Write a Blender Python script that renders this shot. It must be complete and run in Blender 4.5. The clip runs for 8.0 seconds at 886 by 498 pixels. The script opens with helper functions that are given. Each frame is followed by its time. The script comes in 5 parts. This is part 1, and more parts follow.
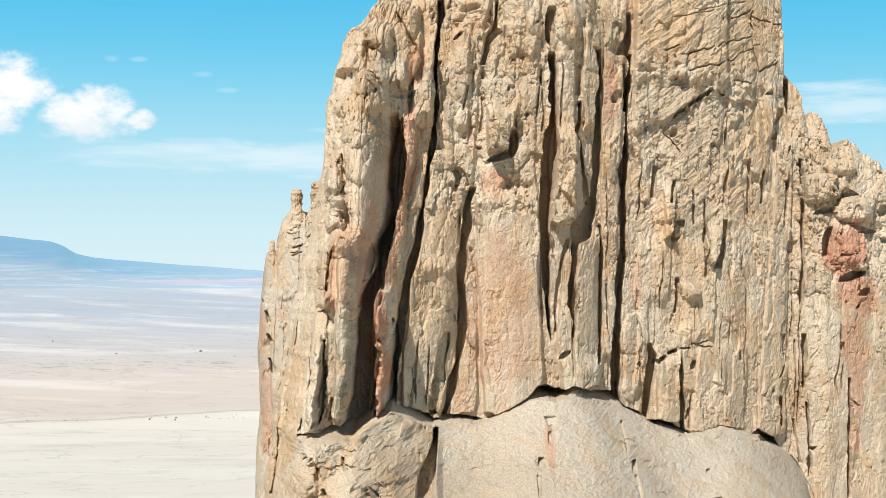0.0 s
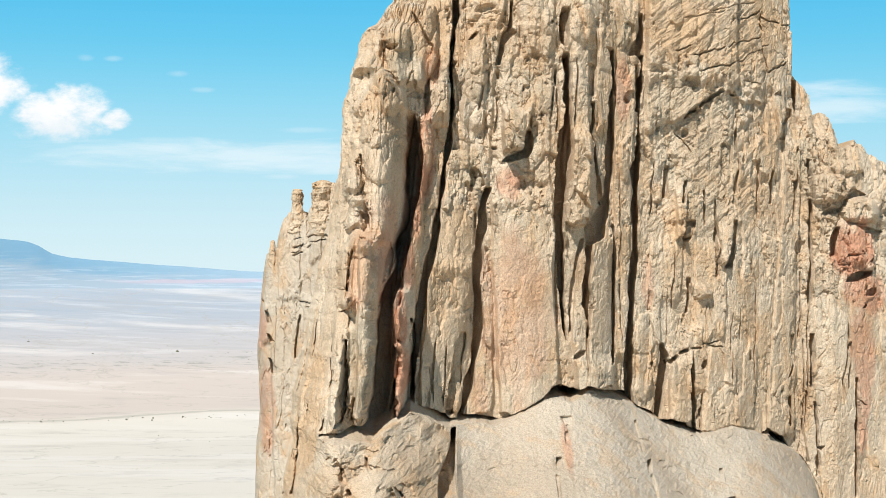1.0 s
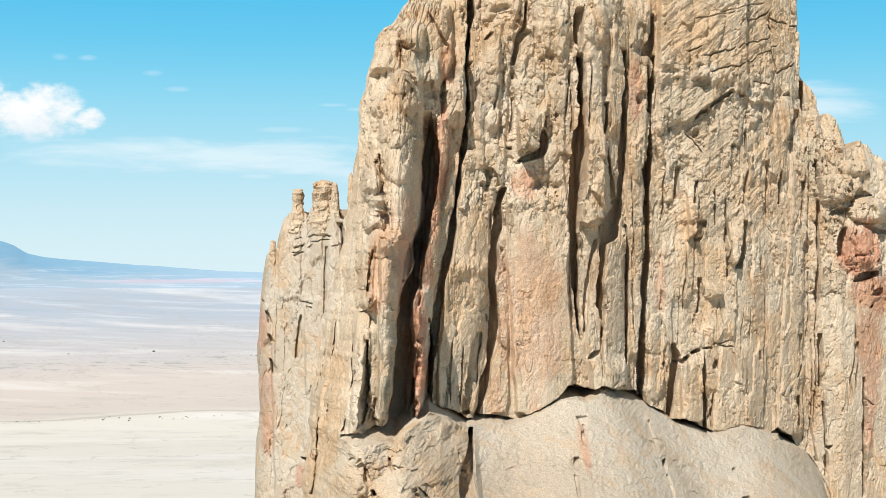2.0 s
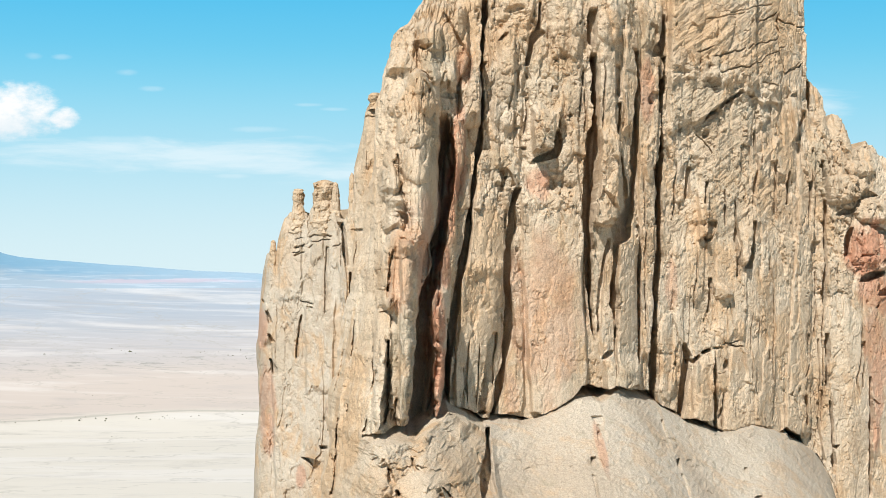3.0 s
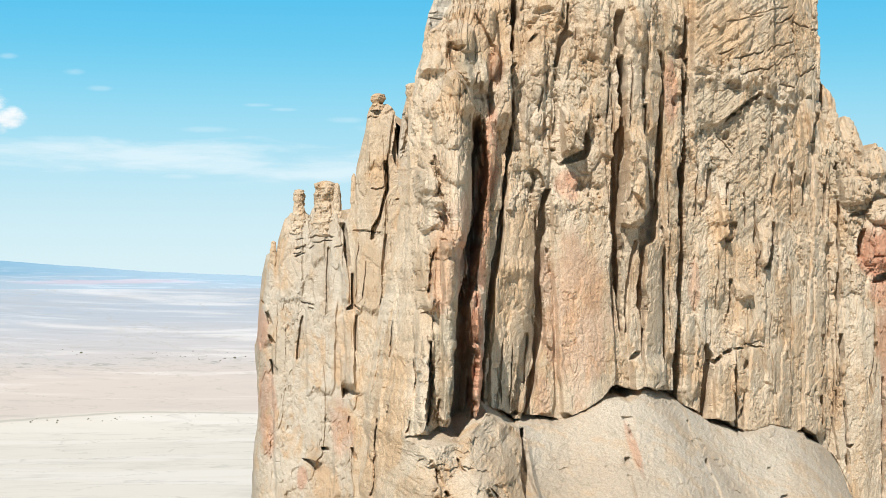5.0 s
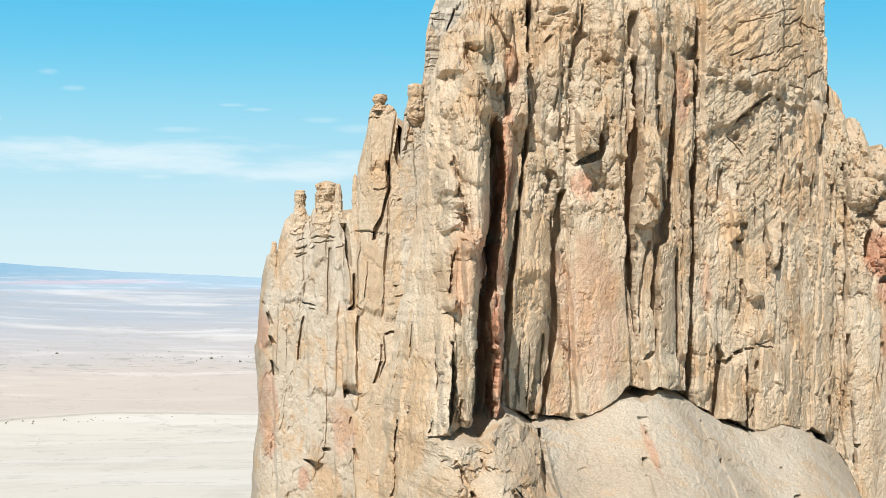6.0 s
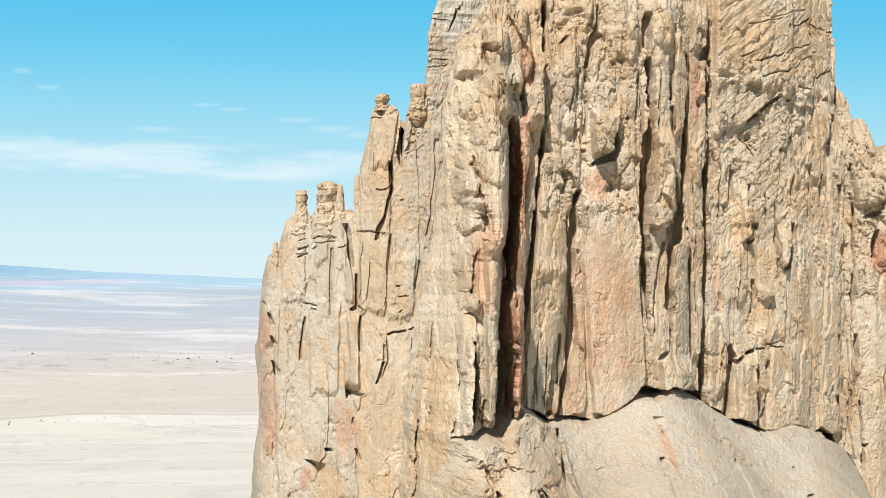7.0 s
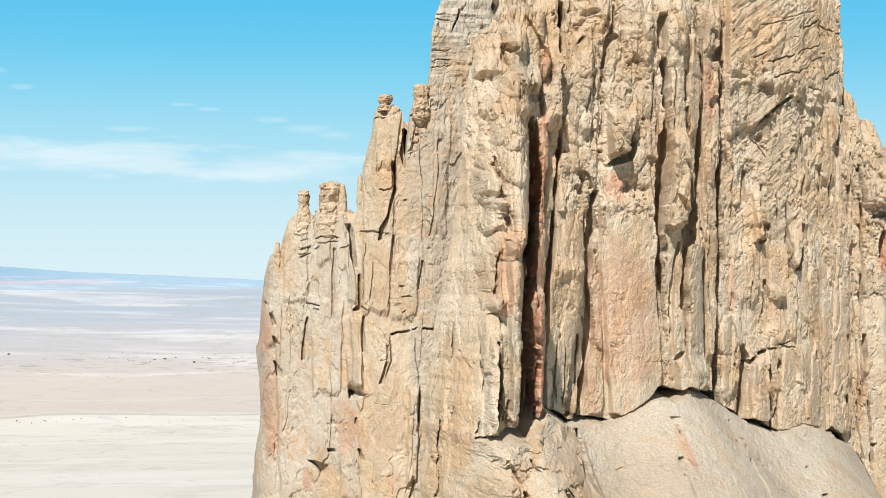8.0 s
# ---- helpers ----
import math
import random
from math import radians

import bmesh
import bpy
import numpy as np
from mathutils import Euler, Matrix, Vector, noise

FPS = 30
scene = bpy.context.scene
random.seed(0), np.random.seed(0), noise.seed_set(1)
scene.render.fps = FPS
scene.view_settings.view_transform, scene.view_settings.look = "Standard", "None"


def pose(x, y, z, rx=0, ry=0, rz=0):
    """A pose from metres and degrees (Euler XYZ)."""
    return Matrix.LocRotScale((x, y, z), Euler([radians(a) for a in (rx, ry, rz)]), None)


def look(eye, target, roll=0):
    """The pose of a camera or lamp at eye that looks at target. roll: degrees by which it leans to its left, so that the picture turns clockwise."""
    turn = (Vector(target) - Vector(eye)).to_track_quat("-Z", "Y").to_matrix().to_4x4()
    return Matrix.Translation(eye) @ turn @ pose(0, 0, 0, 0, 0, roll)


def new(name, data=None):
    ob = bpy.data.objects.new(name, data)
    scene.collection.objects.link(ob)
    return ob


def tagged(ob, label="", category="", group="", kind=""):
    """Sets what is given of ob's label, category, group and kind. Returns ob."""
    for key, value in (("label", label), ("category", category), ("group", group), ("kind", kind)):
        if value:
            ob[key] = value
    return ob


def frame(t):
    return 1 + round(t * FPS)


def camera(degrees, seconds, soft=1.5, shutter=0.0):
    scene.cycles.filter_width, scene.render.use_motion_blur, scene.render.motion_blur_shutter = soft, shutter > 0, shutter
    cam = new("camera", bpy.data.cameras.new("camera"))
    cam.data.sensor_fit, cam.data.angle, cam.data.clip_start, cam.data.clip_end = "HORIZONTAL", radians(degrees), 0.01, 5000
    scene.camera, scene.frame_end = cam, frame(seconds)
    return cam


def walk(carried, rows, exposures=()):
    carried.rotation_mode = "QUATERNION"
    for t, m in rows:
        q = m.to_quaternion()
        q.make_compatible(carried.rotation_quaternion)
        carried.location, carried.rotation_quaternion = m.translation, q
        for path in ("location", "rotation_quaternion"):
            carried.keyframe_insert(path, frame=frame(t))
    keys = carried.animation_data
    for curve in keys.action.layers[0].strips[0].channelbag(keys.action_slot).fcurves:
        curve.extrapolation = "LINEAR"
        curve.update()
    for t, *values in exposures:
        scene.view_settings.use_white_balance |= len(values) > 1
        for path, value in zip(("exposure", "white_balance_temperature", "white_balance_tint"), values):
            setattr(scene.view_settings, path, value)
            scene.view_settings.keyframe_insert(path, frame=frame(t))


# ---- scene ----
cam = camera(30.64, 8.0, 0.6)
METRES, EYE, TILT, LEAN, TURN = 40.0, 360.0, 0.53, 0.0, 0.0
ROWS = [
    (0.0, 0.0000, 0.0000, 0.0000, 0.000, 0.000, 0.000),
    (0.5, -0.0622, 0.0004, 0.0000, -0.436, 0.001, -0.008),
    (1.0, -0.1242, 0.0009, 0.0002, -0.874, 0.000, -0.014),
    (1.5, -0.1863, 0.0018, 0.0006, -1.313, -0.003, -0.022),
    (3.0, -0.3705, 0.0071, 0.0013, -2.627, -0.006, -0.046),
    (3.5, -0.4323, 0.0097, 0.0014, -3.073, -0.003, -0.054),
    (4.0, -0.4944, 0.0121, 0.0015, -3.519, 0.007, -0.059),
    (4.5, -0.5564, 0.0152, 0.0016, -3.966, 0.014, -0.066),
    (6.0, -0.7444, 0.0273, 0.0030, -5.298, 0.031, -0.076),
    (6.5, -0.8070, 0.0323, 0.0032, -5.735, 0.031, -0.080),
    (7.0, -0.8701, 0.0376, 0.0034, -6.167, 0.035, -0.086),
    (7.5, -0.9340, 0.0442, 0.0034, -6.598, 0.039, -0.097),
    (8.0, -0.9987, 0.0510, 0.0034, -7.033, 0.041, -0.110),
]
walk(cam, [(t, pose(0, 0, EYE, TILT, LEAN, TURN) @ pose(METRES * x, METRES * y, METRES * z, 90 + pitch, roll, yaw))
           for t, x, y, z, yaw, pitch, roll in ROWS])

# ---- light ----
SUN_AZ, SUN_EL = 22.0, 45.0      # degrees left of straight behind the first camera, and above the horizon
az, el = radians(SUN_AZ), radians(SUN_EL)
to_sun = Vector((-math.sin(az) * math.cos(el), -math.cos(az) * math.cos(el), math.sin(el)))
sun = new("sun", bpy.data.lights.new("sun", "SUN"))
sun.data.energy, sun.data.angle, sun.data.color = 5.0, radians(0.5), (1.0, 0.975, 0.935)
sun.matrix_world = look((0, 0, 900), Vector((0, 0, 900)) - to_sun)
scene.view_settings.exposure = 0.235


def math_node(nt, op, a, b=None, c=None):
    n = nt.nodes.new("ShaderNodeMath")
    n.operation = op
    for i, v in enumerate((a, b, c)):
        if v is None:
            continue
        if isinstance(v, (int, float)):
            n.inputs[i].default_value = v
        else:
            nt.links.new(v, n.inputs[i])
    return n.outputs[0]


def noise_node(nt, vec, scale, detail=4.0, rough=0.55, distort=0.0):
    n = nt.nodes.new("ShaderNodeTexNoise")
    n.inputs["Scale"].default_value, n.inputs["Detail"].default_value = scale, detail
    n.inputs["Roughness"].default_value, n.inputs["Distortion"].default_value = rough, distort
    nt.links.new(vec, n.inputs["Vector"])
    return n.outputs["Fac"]


def stretch(nt, vec, sx, sy, sz):
    n = nt.nodes.new("ShaderNodeMapping")
    n.vector_type = "POINT"
    n.inputs["Scale"].default_value = (sx, sy, sz)
    nt.links.new(vec, n.inputs["Vector"])
    return n.outputs[0]


def ramp(nt, fac, lo, hi):
    n = nt.nodes.new("ShaderNodeMapRange")
    n.interpolation_type = "SMOOTHSTEP"
    n.inputs["From Min"].default_value, n.inputs["From Max"].default_value = lo, hi
    nt.links.new(fac, n.inputs["Value"])
    return n.outputs[0]


def mix(nt, fac, a, b, mode="MIX"):
    n = nt.nodes.new("ShaderNodeMix")
    n.data_type, n.blend_type = "RGBA", mode
    for sock, v in ((n.inputs[0], fac), (n.inputs[6], a), (n.inputs[7], b)):
        if isinstance(v, (int, float)):
            sock.default_value = v
        elif isinstance(v, tuple):
            sock.default_value = (*v, 1.0)
        else:
            nt.links.new(v, sock)
    return n.outputs[2]


world = bpy.data.worlds.new("desert_sky")
scene.world = world
world.use_nodes = True
wt = world.node_tree
bg = wt.nodes["Background"]
sky = wt.nodes.new("ShaderNodeTexSky")
sky.sky_type, sky.sun_disc = "NISHITA", False
sky.sun_elevation, sky.sun_rotation = el, radians(180.0 + SUN_AZ)
sky.altitude, sky.air_density, sky.dust_density, sky.ozone_density = 1900.0, 1.0, 0.6, 1.5
bg.inputs["Strength"].default_value = 0.1105
coord = wt.nodes.new("ShaderNodeTexCoord")
sep = wt.nodes.new("ShaderNodeSeparateXYZ")
wt.links.new(coord.outputs["Generated"], sep.inputs[0])
sky_az = math_node(wt, "MULTIPLY", math_node(wt, "ARCTAN2", sep.outputs[0], sep.outputs[1]), 57.2958)
sky_el = math_node(wt, "MULTIPLY", math_node(wt, "ARCSINE", sep.outputs[2]), 57.2958)
flat = wt.nodes.new("ShaderNodeCombineXYZ")
wt.links.new(sky_az, flat.inputs[0]), wt.links.new(sky_el, flat.inputs[1])


def puff(cx, cy, rx, ry):
    """One soft lump of cloud about a direction: 1 in its middle, falling through 0 at its rim."""
    dx = math_node(wt, "DIVIDE", math_node(wt, "SUBTRACT", sky_az, cx), rx)
    dy = math_node(wt, "DIVIDE", math_node(wt, "SUBTRACT", sky_el, cy), ry)
    d = math_node(wt, "ADD", math_node(wt, "MULTIPLY", dx, dx), math_node(wt, "MULTIPLY", dy, dy))
    return math_node(wt, "SUBTRACT", 1.0, d)


def most(values):
    top = values[0]
    for v in values[1:]:
        top = math_node(wt, "MAXIMUM", top, v)
    return top


SHIFT = math_node(wt, "SUBTRACT", noise_node(wt, stretch(wt, flat.outputs[0], 1.0, 1.6, 1.0), 0.9, 7.0, 0.62), 0.5)
heap = most([puff(-14.9, 6.1, 1.5, 1.2), puff(-13.2, 5.15, 1.1, 0.7), puff(-11.9, 5.35, 1.2, 0.95),
             puff(-10.6, 5.0, 0.6, 0.4), puff(-15.6, 5.2, 1.1, 0.9), puff(-12.4, 4.75, 1.8, 0.6)])
heap = ramp(wt, math_node(wt, "ADD", heap, math_node(wt, "MULTIPLY", SHIFT, 2.6)), -0.1, 1.0)
wisp_noise = noise_node(wt, stretch(wt, flat.outputs[0], 0.22, 1.5, 1.0), 1.0, 6.0, 0.6, 0.3)
veil = most([puff(-6.0, 3.75, 9.0, 0.75), puff(0.0, 3.45, 6.0, 0.75), puff(14.0, 5.6, 3.5, 0.9)])
veil = math_node(wt, "MULTIPLY", ramp(wt, math_node(wt, "ADD", math_node(wt, "MULTIPLY", veil, 0.35), wisp_noise), 0.53, 0.95), 0.55)
tufts = most([puff(-8.45, 6.62, 0.45, 0.14), puff(-7.6, 6.08, 0.5, 0.12), puff(-11.6, 7.1, 0.35, 0.15), puff(-10.66, 7.1, 0.4, 0.12),
              puff(-2.2, 5.6, 0.6, 0.08), puff(-1.2, 5.45, 0.6, 0.08), puff(1.0, 5.1, 0.8, 0.13), puff(2.2, 4.8, 1.0, 0.2), puff(3.2, 4.6, 0.8, 0.17),
              puff(-3.9, 4.72, 1.1, 0.13), puff(-4.8, 3.08, 0.8, 0.11), puff(-8.6, 4.3, 1.6, 0.16)])
tufts = math_node(wt, "MULTIPLY", ramp(wt, math_node(wt, "ADD", tufts, math_node(wt, "MULTIPLY", SHIFT, 1.5)), -0.1, 1.5), 0.27)
thin = math_node(wt, "MAXIMUM", veil, tufts)
haze = mix(wt, ramp(wt, sky_el, -1.0, 8.0), (5.5, 6.8, 7.15), mix(wt, ramp(wt, sky_el, 4.5, 12.0), (1.75, 5.2, 6.9), (0.42, 3.85, 6.6)))
air = mix(wt, ramp(wt, sky_el, 9.0, 24.0), haze, mix(wt, 1.0, sky.outputs[0], (0.36, 0.36, 0.36), "MULTIPLY"))
col = mix(wt, thin, air, (7.2, 7.7, 7.9))
lit = ramp(wt, math_node(wt, "ADD", sky_el, math_node(wt, "MULTIPLY", SHIFT, 2.0)), 4.4, 5.6)
col = mix(wt, heap, col, mix(wt, lit, (6.3, 7.0, 7.4), (7.9, 7.9, 7.9)))
wt.links.new(col, bg.inputs["Color"])

# ---- materials ----
def blank(name, rough):
    m = bpy.data.materials.new(name)
    m.use_nodes = True
    nt = m.node_tree
    b = nt.nodes["Principled BSDF"]
    b.inputs["Roughness"].default_value = rough
    b.inputs["Specular IOR Level"].default_value = 0.2
    pos = nt.nodes.new("ShaderNodeNewGeometry").outputs["Position"]
    return m, nt, b, pos


def attribute(nt, name):
    n = nt.nodes.new("ShaderNodeAttribute")
    n.attribute_name = name
    return n.outputs["Fac"]


def relief(nt, b, height, strength, distance):
    n = nt.nodes.new("ShaderNodeBump")
    n.inputs["Strength"].default_value, n.inputs["Distance"].default_value = strength, distance
    nt.links.new(height, n.inputs["Height"])
    nt.links.new(n.outputs[0], b.inputs["Normal"])


def sandstone(name, main, pale, scale=1.0, upright=True):
    """Weathered sandstone: two tans, ochre and rusty stains, grey-green crusts, a sandy grain, chipped and pitted."""
    m, nt, b, pos = blank(name, 0.92)
    broad = noise_node(nt, stretch(nt, pos, 0.11 * scale, 0.06, 0.06), 1.0, 6.0, 0.62, 0.5)
    col = mix(nt, ramp(nt, broad, 0.4, 0.6), main, pale)
    streak = noise_node(nt, stretch(nt, pos, 0.9, 0.5, 0.16 if upright else 0.9), 1.0, 6.0, 0.65, 0.5)
    col = mix(nt, math_node(nt, "MULTIPLY", ramp(nt, streak, 0.48, 0.72), 0.16), col, (0.43, 0.305, 0.185))
    blot = noise_node(nt, stretch(nt, pos, 0.2, 0.14, 0.12), 1.0, 8.0, 0.68, 0.6)
    ochre = math_node(nt, "ADD", ramp(nt, blot, 0.49, 0.62), math_node(nt, "MULTIPLY", attribute(nt, "ochre"), math_node(nt, "MULTIPLY_ADD", ramp(nt, blot, 0.34, 0.56), 0.5, 0.5)))
    col = mix(nt, math_node(nt, "MULTIPLY", math_node(nt, "MINIMUM", ochre, 1.0), 0.68 if upright else 0.4), col, (0.50, 0.335, 0.19))
    crust = noise_node(nt, stretch(nt, pos, 0.5, 0.4, 0.36), 1.0, 7.0, 0.66, 0.5)
    grey = math_node(nt, "ADD", ramp(nt, crust, 0.56, 0.7), math_node(nt, "MULTIPLY", attribute(nt, "grey"), ramp(nt, crust, 0.36, 0.52)))
    col = mix(nt, math_node(nt, "MULTIPLY", math_node(nt, "MINIMUM", grey, 1.0), 0.55), col, (0.29, 0.255, 0.18))
    varnish = noise_node(nt, stretch(nt, pos, 0.2, 0.16, 0.15), 1.0, 8.0, 0.7, 0.6)
    col = mix(nt, math_node(nt, "MULTIPLY", ramp(nt, varnish, 0.51, 0.66), 0.42 if upright else 0.12), col, (0.35, 0.245, 0.15))
    red = math_node(nt, "MULTIPLY", attribute(nt, "red"), ramp(nt, crust, 0.25, 0.5))
    col = mix(nt, math_node(nt, "MULTIPLY", red, 0.8), col, (0.47, 0.215, 0.125))
    grain = noise_node(nt, pos, 5.5, 4.0, 0.72)
    col = mix(nt, 0.45, col, mix(nt, ramp(nt, grain, 0.34, 0.66), (0.62, 0.6, 0.57), (1.36, 1.34, 1.31)), "MULTIPLY")
    nt.links.new(col, b.inputs["Base Color"])
    pits = noise_node(nt, stretch(nt, pos, 1.5, 1.5, 1.1), 1.0, 5.0, 0.62)
    crease = math_node(nt, "ABSOLUTE", math_node(nt, "SUBTRACT", noise_node(nt, stretch(nt, pos, 1.3, 1.3, 0.9), 1.0, 3.0, 0.55, 0.5), 0.5))
    height = math_node(nt, "ADD", pits, math_node(nt, "MULTIPLY", math_node(nt, "MINIMUM", crease, 0.05), 2.2 if upright else 0.6))
    relief(nt, b, height, 0.85, 0.36)
    return m


STONE = sandstone("weathered_sandstone", (0.505, 0.393, 0.273), (0.575, 0.474, 0.352))
PALE = sandstone("pale_bare_sandstone", (0.46, 0.39, 0.30), (0.52, 0.458, 0.37), 0.6)
LEDGE = sandstone("pale_ledge_sandstone", (0.43, 0.36, 0.275), (0.49, 0.427, 0.34), 0.6, False)


def desert_floor():
    m, nt, b, pos = blank("desert_floor", 0.95)
    sepp = nt.nodes.new("ShaderNodeSeparateXYZ")
    nt.links.new(pos, sepp.inputs[0])
    broad = noise_node(nt, stretch(nt, pos, 0.0006, 0.0016, 0.0), 1.0, 6.0, 0.6, 0.5)
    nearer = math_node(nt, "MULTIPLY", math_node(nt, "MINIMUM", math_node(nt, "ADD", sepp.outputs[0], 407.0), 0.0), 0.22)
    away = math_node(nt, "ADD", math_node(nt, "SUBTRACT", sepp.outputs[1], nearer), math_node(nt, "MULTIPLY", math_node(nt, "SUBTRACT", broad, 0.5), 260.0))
    # far is the blue-grey of distance haze, painted into the base colour
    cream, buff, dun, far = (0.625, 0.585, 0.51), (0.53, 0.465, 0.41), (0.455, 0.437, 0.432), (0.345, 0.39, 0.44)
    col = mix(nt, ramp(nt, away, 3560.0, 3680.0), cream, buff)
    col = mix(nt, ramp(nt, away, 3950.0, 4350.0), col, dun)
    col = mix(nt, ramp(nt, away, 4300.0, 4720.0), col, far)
    bands = noise_node(nt, stretch(nt, pos, 0.0011, 0.0075, 0.014), 1.0, 7.0, 0.62, 0.4)
    col = mix(nt, math_node(nt, "MULTIPLY", ramp(nt, bands, 0.5, 0.62), 0.45), col, (0.69, 0.66, 0.62))
    lines = noise_node(nt, stretch(nt, pos, 0.0022, 0.024, 0.04), 1.0, 7.0, 0.68, 0.5)
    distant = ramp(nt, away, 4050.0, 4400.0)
    # far ground streaks; the dark ones take on the painted haze's blue
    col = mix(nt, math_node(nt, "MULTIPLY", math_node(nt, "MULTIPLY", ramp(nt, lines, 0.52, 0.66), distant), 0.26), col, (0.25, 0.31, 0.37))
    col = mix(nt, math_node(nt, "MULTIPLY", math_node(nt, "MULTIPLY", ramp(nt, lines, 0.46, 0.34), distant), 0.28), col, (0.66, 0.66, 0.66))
    brush = noise_node(nt, stretch(nt, pos, 0.02, 0.06, 0.06), 1.0, 5.0, 0.7, 0.5)
    strip = ramp(nt, math_node(nt, "ABSOLUTE", math_node(nt, "SUBTRACT", away, 4150.0)), 130.0, 20.0)
    col = mix(nt, math_node(nt, "MULTIPLY", math_node(nt, "MULTIPLY", ramp(nt, brush, 0.54, 0.62), strip), 0.6), col, (0.24, 0.25, 0.22))
    fine = noise_node(nt, stretch(nt, pos, 0.0045, 0.016, 0.03), 1.0, 7.0, 0.66, 0.6)
    col = mix(nt, math_node(nt, "MULTIPLY", ramp(nt, fine, 0.5, 0.68), 0.28), col, (0.40, 0.375, 0.36))
    wash = noise_node(nt, stretch(nt, pos, 0.0035, 0.009, 0.01), 1.0, 8.0, 0.66, 1.2)
    col = mix(nt, math_node(nt, "MULTIPLY", ramp(nt, wash, 0.55, 0.7), 0.3), col, (0.40, 0.37, 0.32))
    gully = noise_node(nt, stretch(nt, pos, 0.0028, 0.0075, 0.008), 1.0, 6.0, 0.55, 0.8)
    thread = ramp(nt, math_node(nt, "ABSOLUTE", math_node(nt, "SUBTRACT", gully, 0.5)), 0.012, 0.0)
    col = mix(nt, math_node(nt, "MULTIPLY", thread, 0.42), col, (0.36, 0.34, 0.29))
    bank = ramp(nt, math_node(nt, "ABSOLUTE", math_node(nt, "SUBTRACT", away, 3612.0)), 14.0, 4.0)
    col = mix(nt, math_node(nt, "MULTIPLY", bank, 0.42), col, (0.27, 0.27, 0.22))
    nt.links.new(col, b.inputs["Base Color"])
    return m


def far_hills(name, low, high):
    """A tableland with air haze painted in: blue rim, paler streaked foot; a rosy bench."""
    m, nt, b, pos = blank(name, 1.0)
    n = noise_node(nt, stretch(nt, pos, 0.006, 0.006, 0.07), 1.0, 8.0, 0.66, 0.5)
    sepp = nt.nodes.new("ShaderNodeSeparateXYZ")
    nt.links.new(pos, sepp.inputs[0])
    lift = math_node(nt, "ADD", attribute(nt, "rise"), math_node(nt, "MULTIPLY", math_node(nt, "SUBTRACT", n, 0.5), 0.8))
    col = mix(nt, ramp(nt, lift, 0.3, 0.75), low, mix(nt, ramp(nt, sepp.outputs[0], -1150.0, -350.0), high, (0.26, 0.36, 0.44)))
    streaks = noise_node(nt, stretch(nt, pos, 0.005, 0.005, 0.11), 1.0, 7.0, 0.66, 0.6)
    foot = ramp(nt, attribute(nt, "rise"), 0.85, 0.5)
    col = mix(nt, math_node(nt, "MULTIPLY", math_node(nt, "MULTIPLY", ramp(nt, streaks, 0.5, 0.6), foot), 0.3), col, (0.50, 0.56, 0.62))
    dx = math_node(nt, "DIVIDE", math_node(nt, "ADD", sepp.outputs[0], 640.0), 330.0)
    dz = math_node(nt, "DIVIDE", math_node(nt, "SUBTRACT", math_node(nt, "ADD", sepp.outputs[2], math_node(nt, "MULTIPLY", math_node(nt, "SUBTRACT", n, 0.5), 30.0)), 309.0), 9.0)
    reach = math_node(nt, "ADD", math_node(nt, "MULTIPLY", dx, dx), math_node(nt, "MULTIPLY", dz, dz))
    col = mix(nt, math_node(nt, "MULTIPLY", ramp(nt, reach, 1.0, 0.1), 0.45), col, (0.52, 0.38, 0.42))
    nt.links.new(col, b.inputs["Base Color"])
    return m


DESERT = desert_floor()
# both tones carry the blue of distance haze, not the rock's own
HAZE_HILL = far_hills("haze_blue_upland", (0.29, 0.36, 0.42), (0.16, 0.30, 0.41))
TALUS = sandstone("talus_and_lower_cliffs", (0.40, 0.31, 0.21), (0.48, 0.38, 0.27), 0.2)



def scrub():
    m, nt, b, pos = blank("desert_scrub", 0.9)
    n = noise_node(nt, pos, 0.4, 3.0)
    nt.links.new(mix(nt, n, (0.10, 0.11, 0.075), (0.18, 0.17, 0.11)), b.inputs["Base Color"])
    return m


SCRUB = scrub()

# ---- tools for rock ----
def lattice(ix, iz, seed):
    """A repeatable random value from 0 to 1 for each whole-numbered cell."""
    h = ix.astype(np.int32).view(np.uint32) * np.uint32(374761393)
    h = h + iz.astype(np.int32).view(np.uint32) * np.uint32(668265263) + np.uint32((seed * 974634777 + 1013904223) & 0xFFFFFFFF)
    h ^= h >> np.uint32(15)
    h *= np.uint32(739982445)
    h ^= h >> np.uint32(12)
    h *= np.uint32(695872825)
    h ^= h >> np.uint32(15)
    return (h & np.uint32(0xFFFF)).astype(np.float32) * np.float32(1 / 65535)


def value_noise(u, v, seed):
    iu, iv = np.floor(u), np.floor(v)
    fu, fv = u - iu, v - iv
    fu, fv = fu * fu * (3 - 2 * fu), fv * fv * (3 - 2 * fv)
    a, b = lattice(iu, iv, seed), lattice(iu + 1, iv, seed)
    c, d = lattice(iu, iv + 1, seed), lattice(iu + 1, iv + 1, seed)
    a += (b - a) * fu
    c += (d - c) * fu
    return a + (c - a) * fv - np.float32(0.5)


def fbm(u, v, seed, octaves=4, gain=0.5):
    u, v = np.broadcast_arrays(np.asarray(u, np.float32), np.asarray(v, np.float32))
    total, amp = np.zeros(u.shape, np.float32), 1.0
    for k in range(octaves):
        total += amp * value_noise(u, v, seed + 17 * k)
        u, v, amp = u * 2.03 + 11.3, v * 2.03 + 5.7, amp * gain
    return total


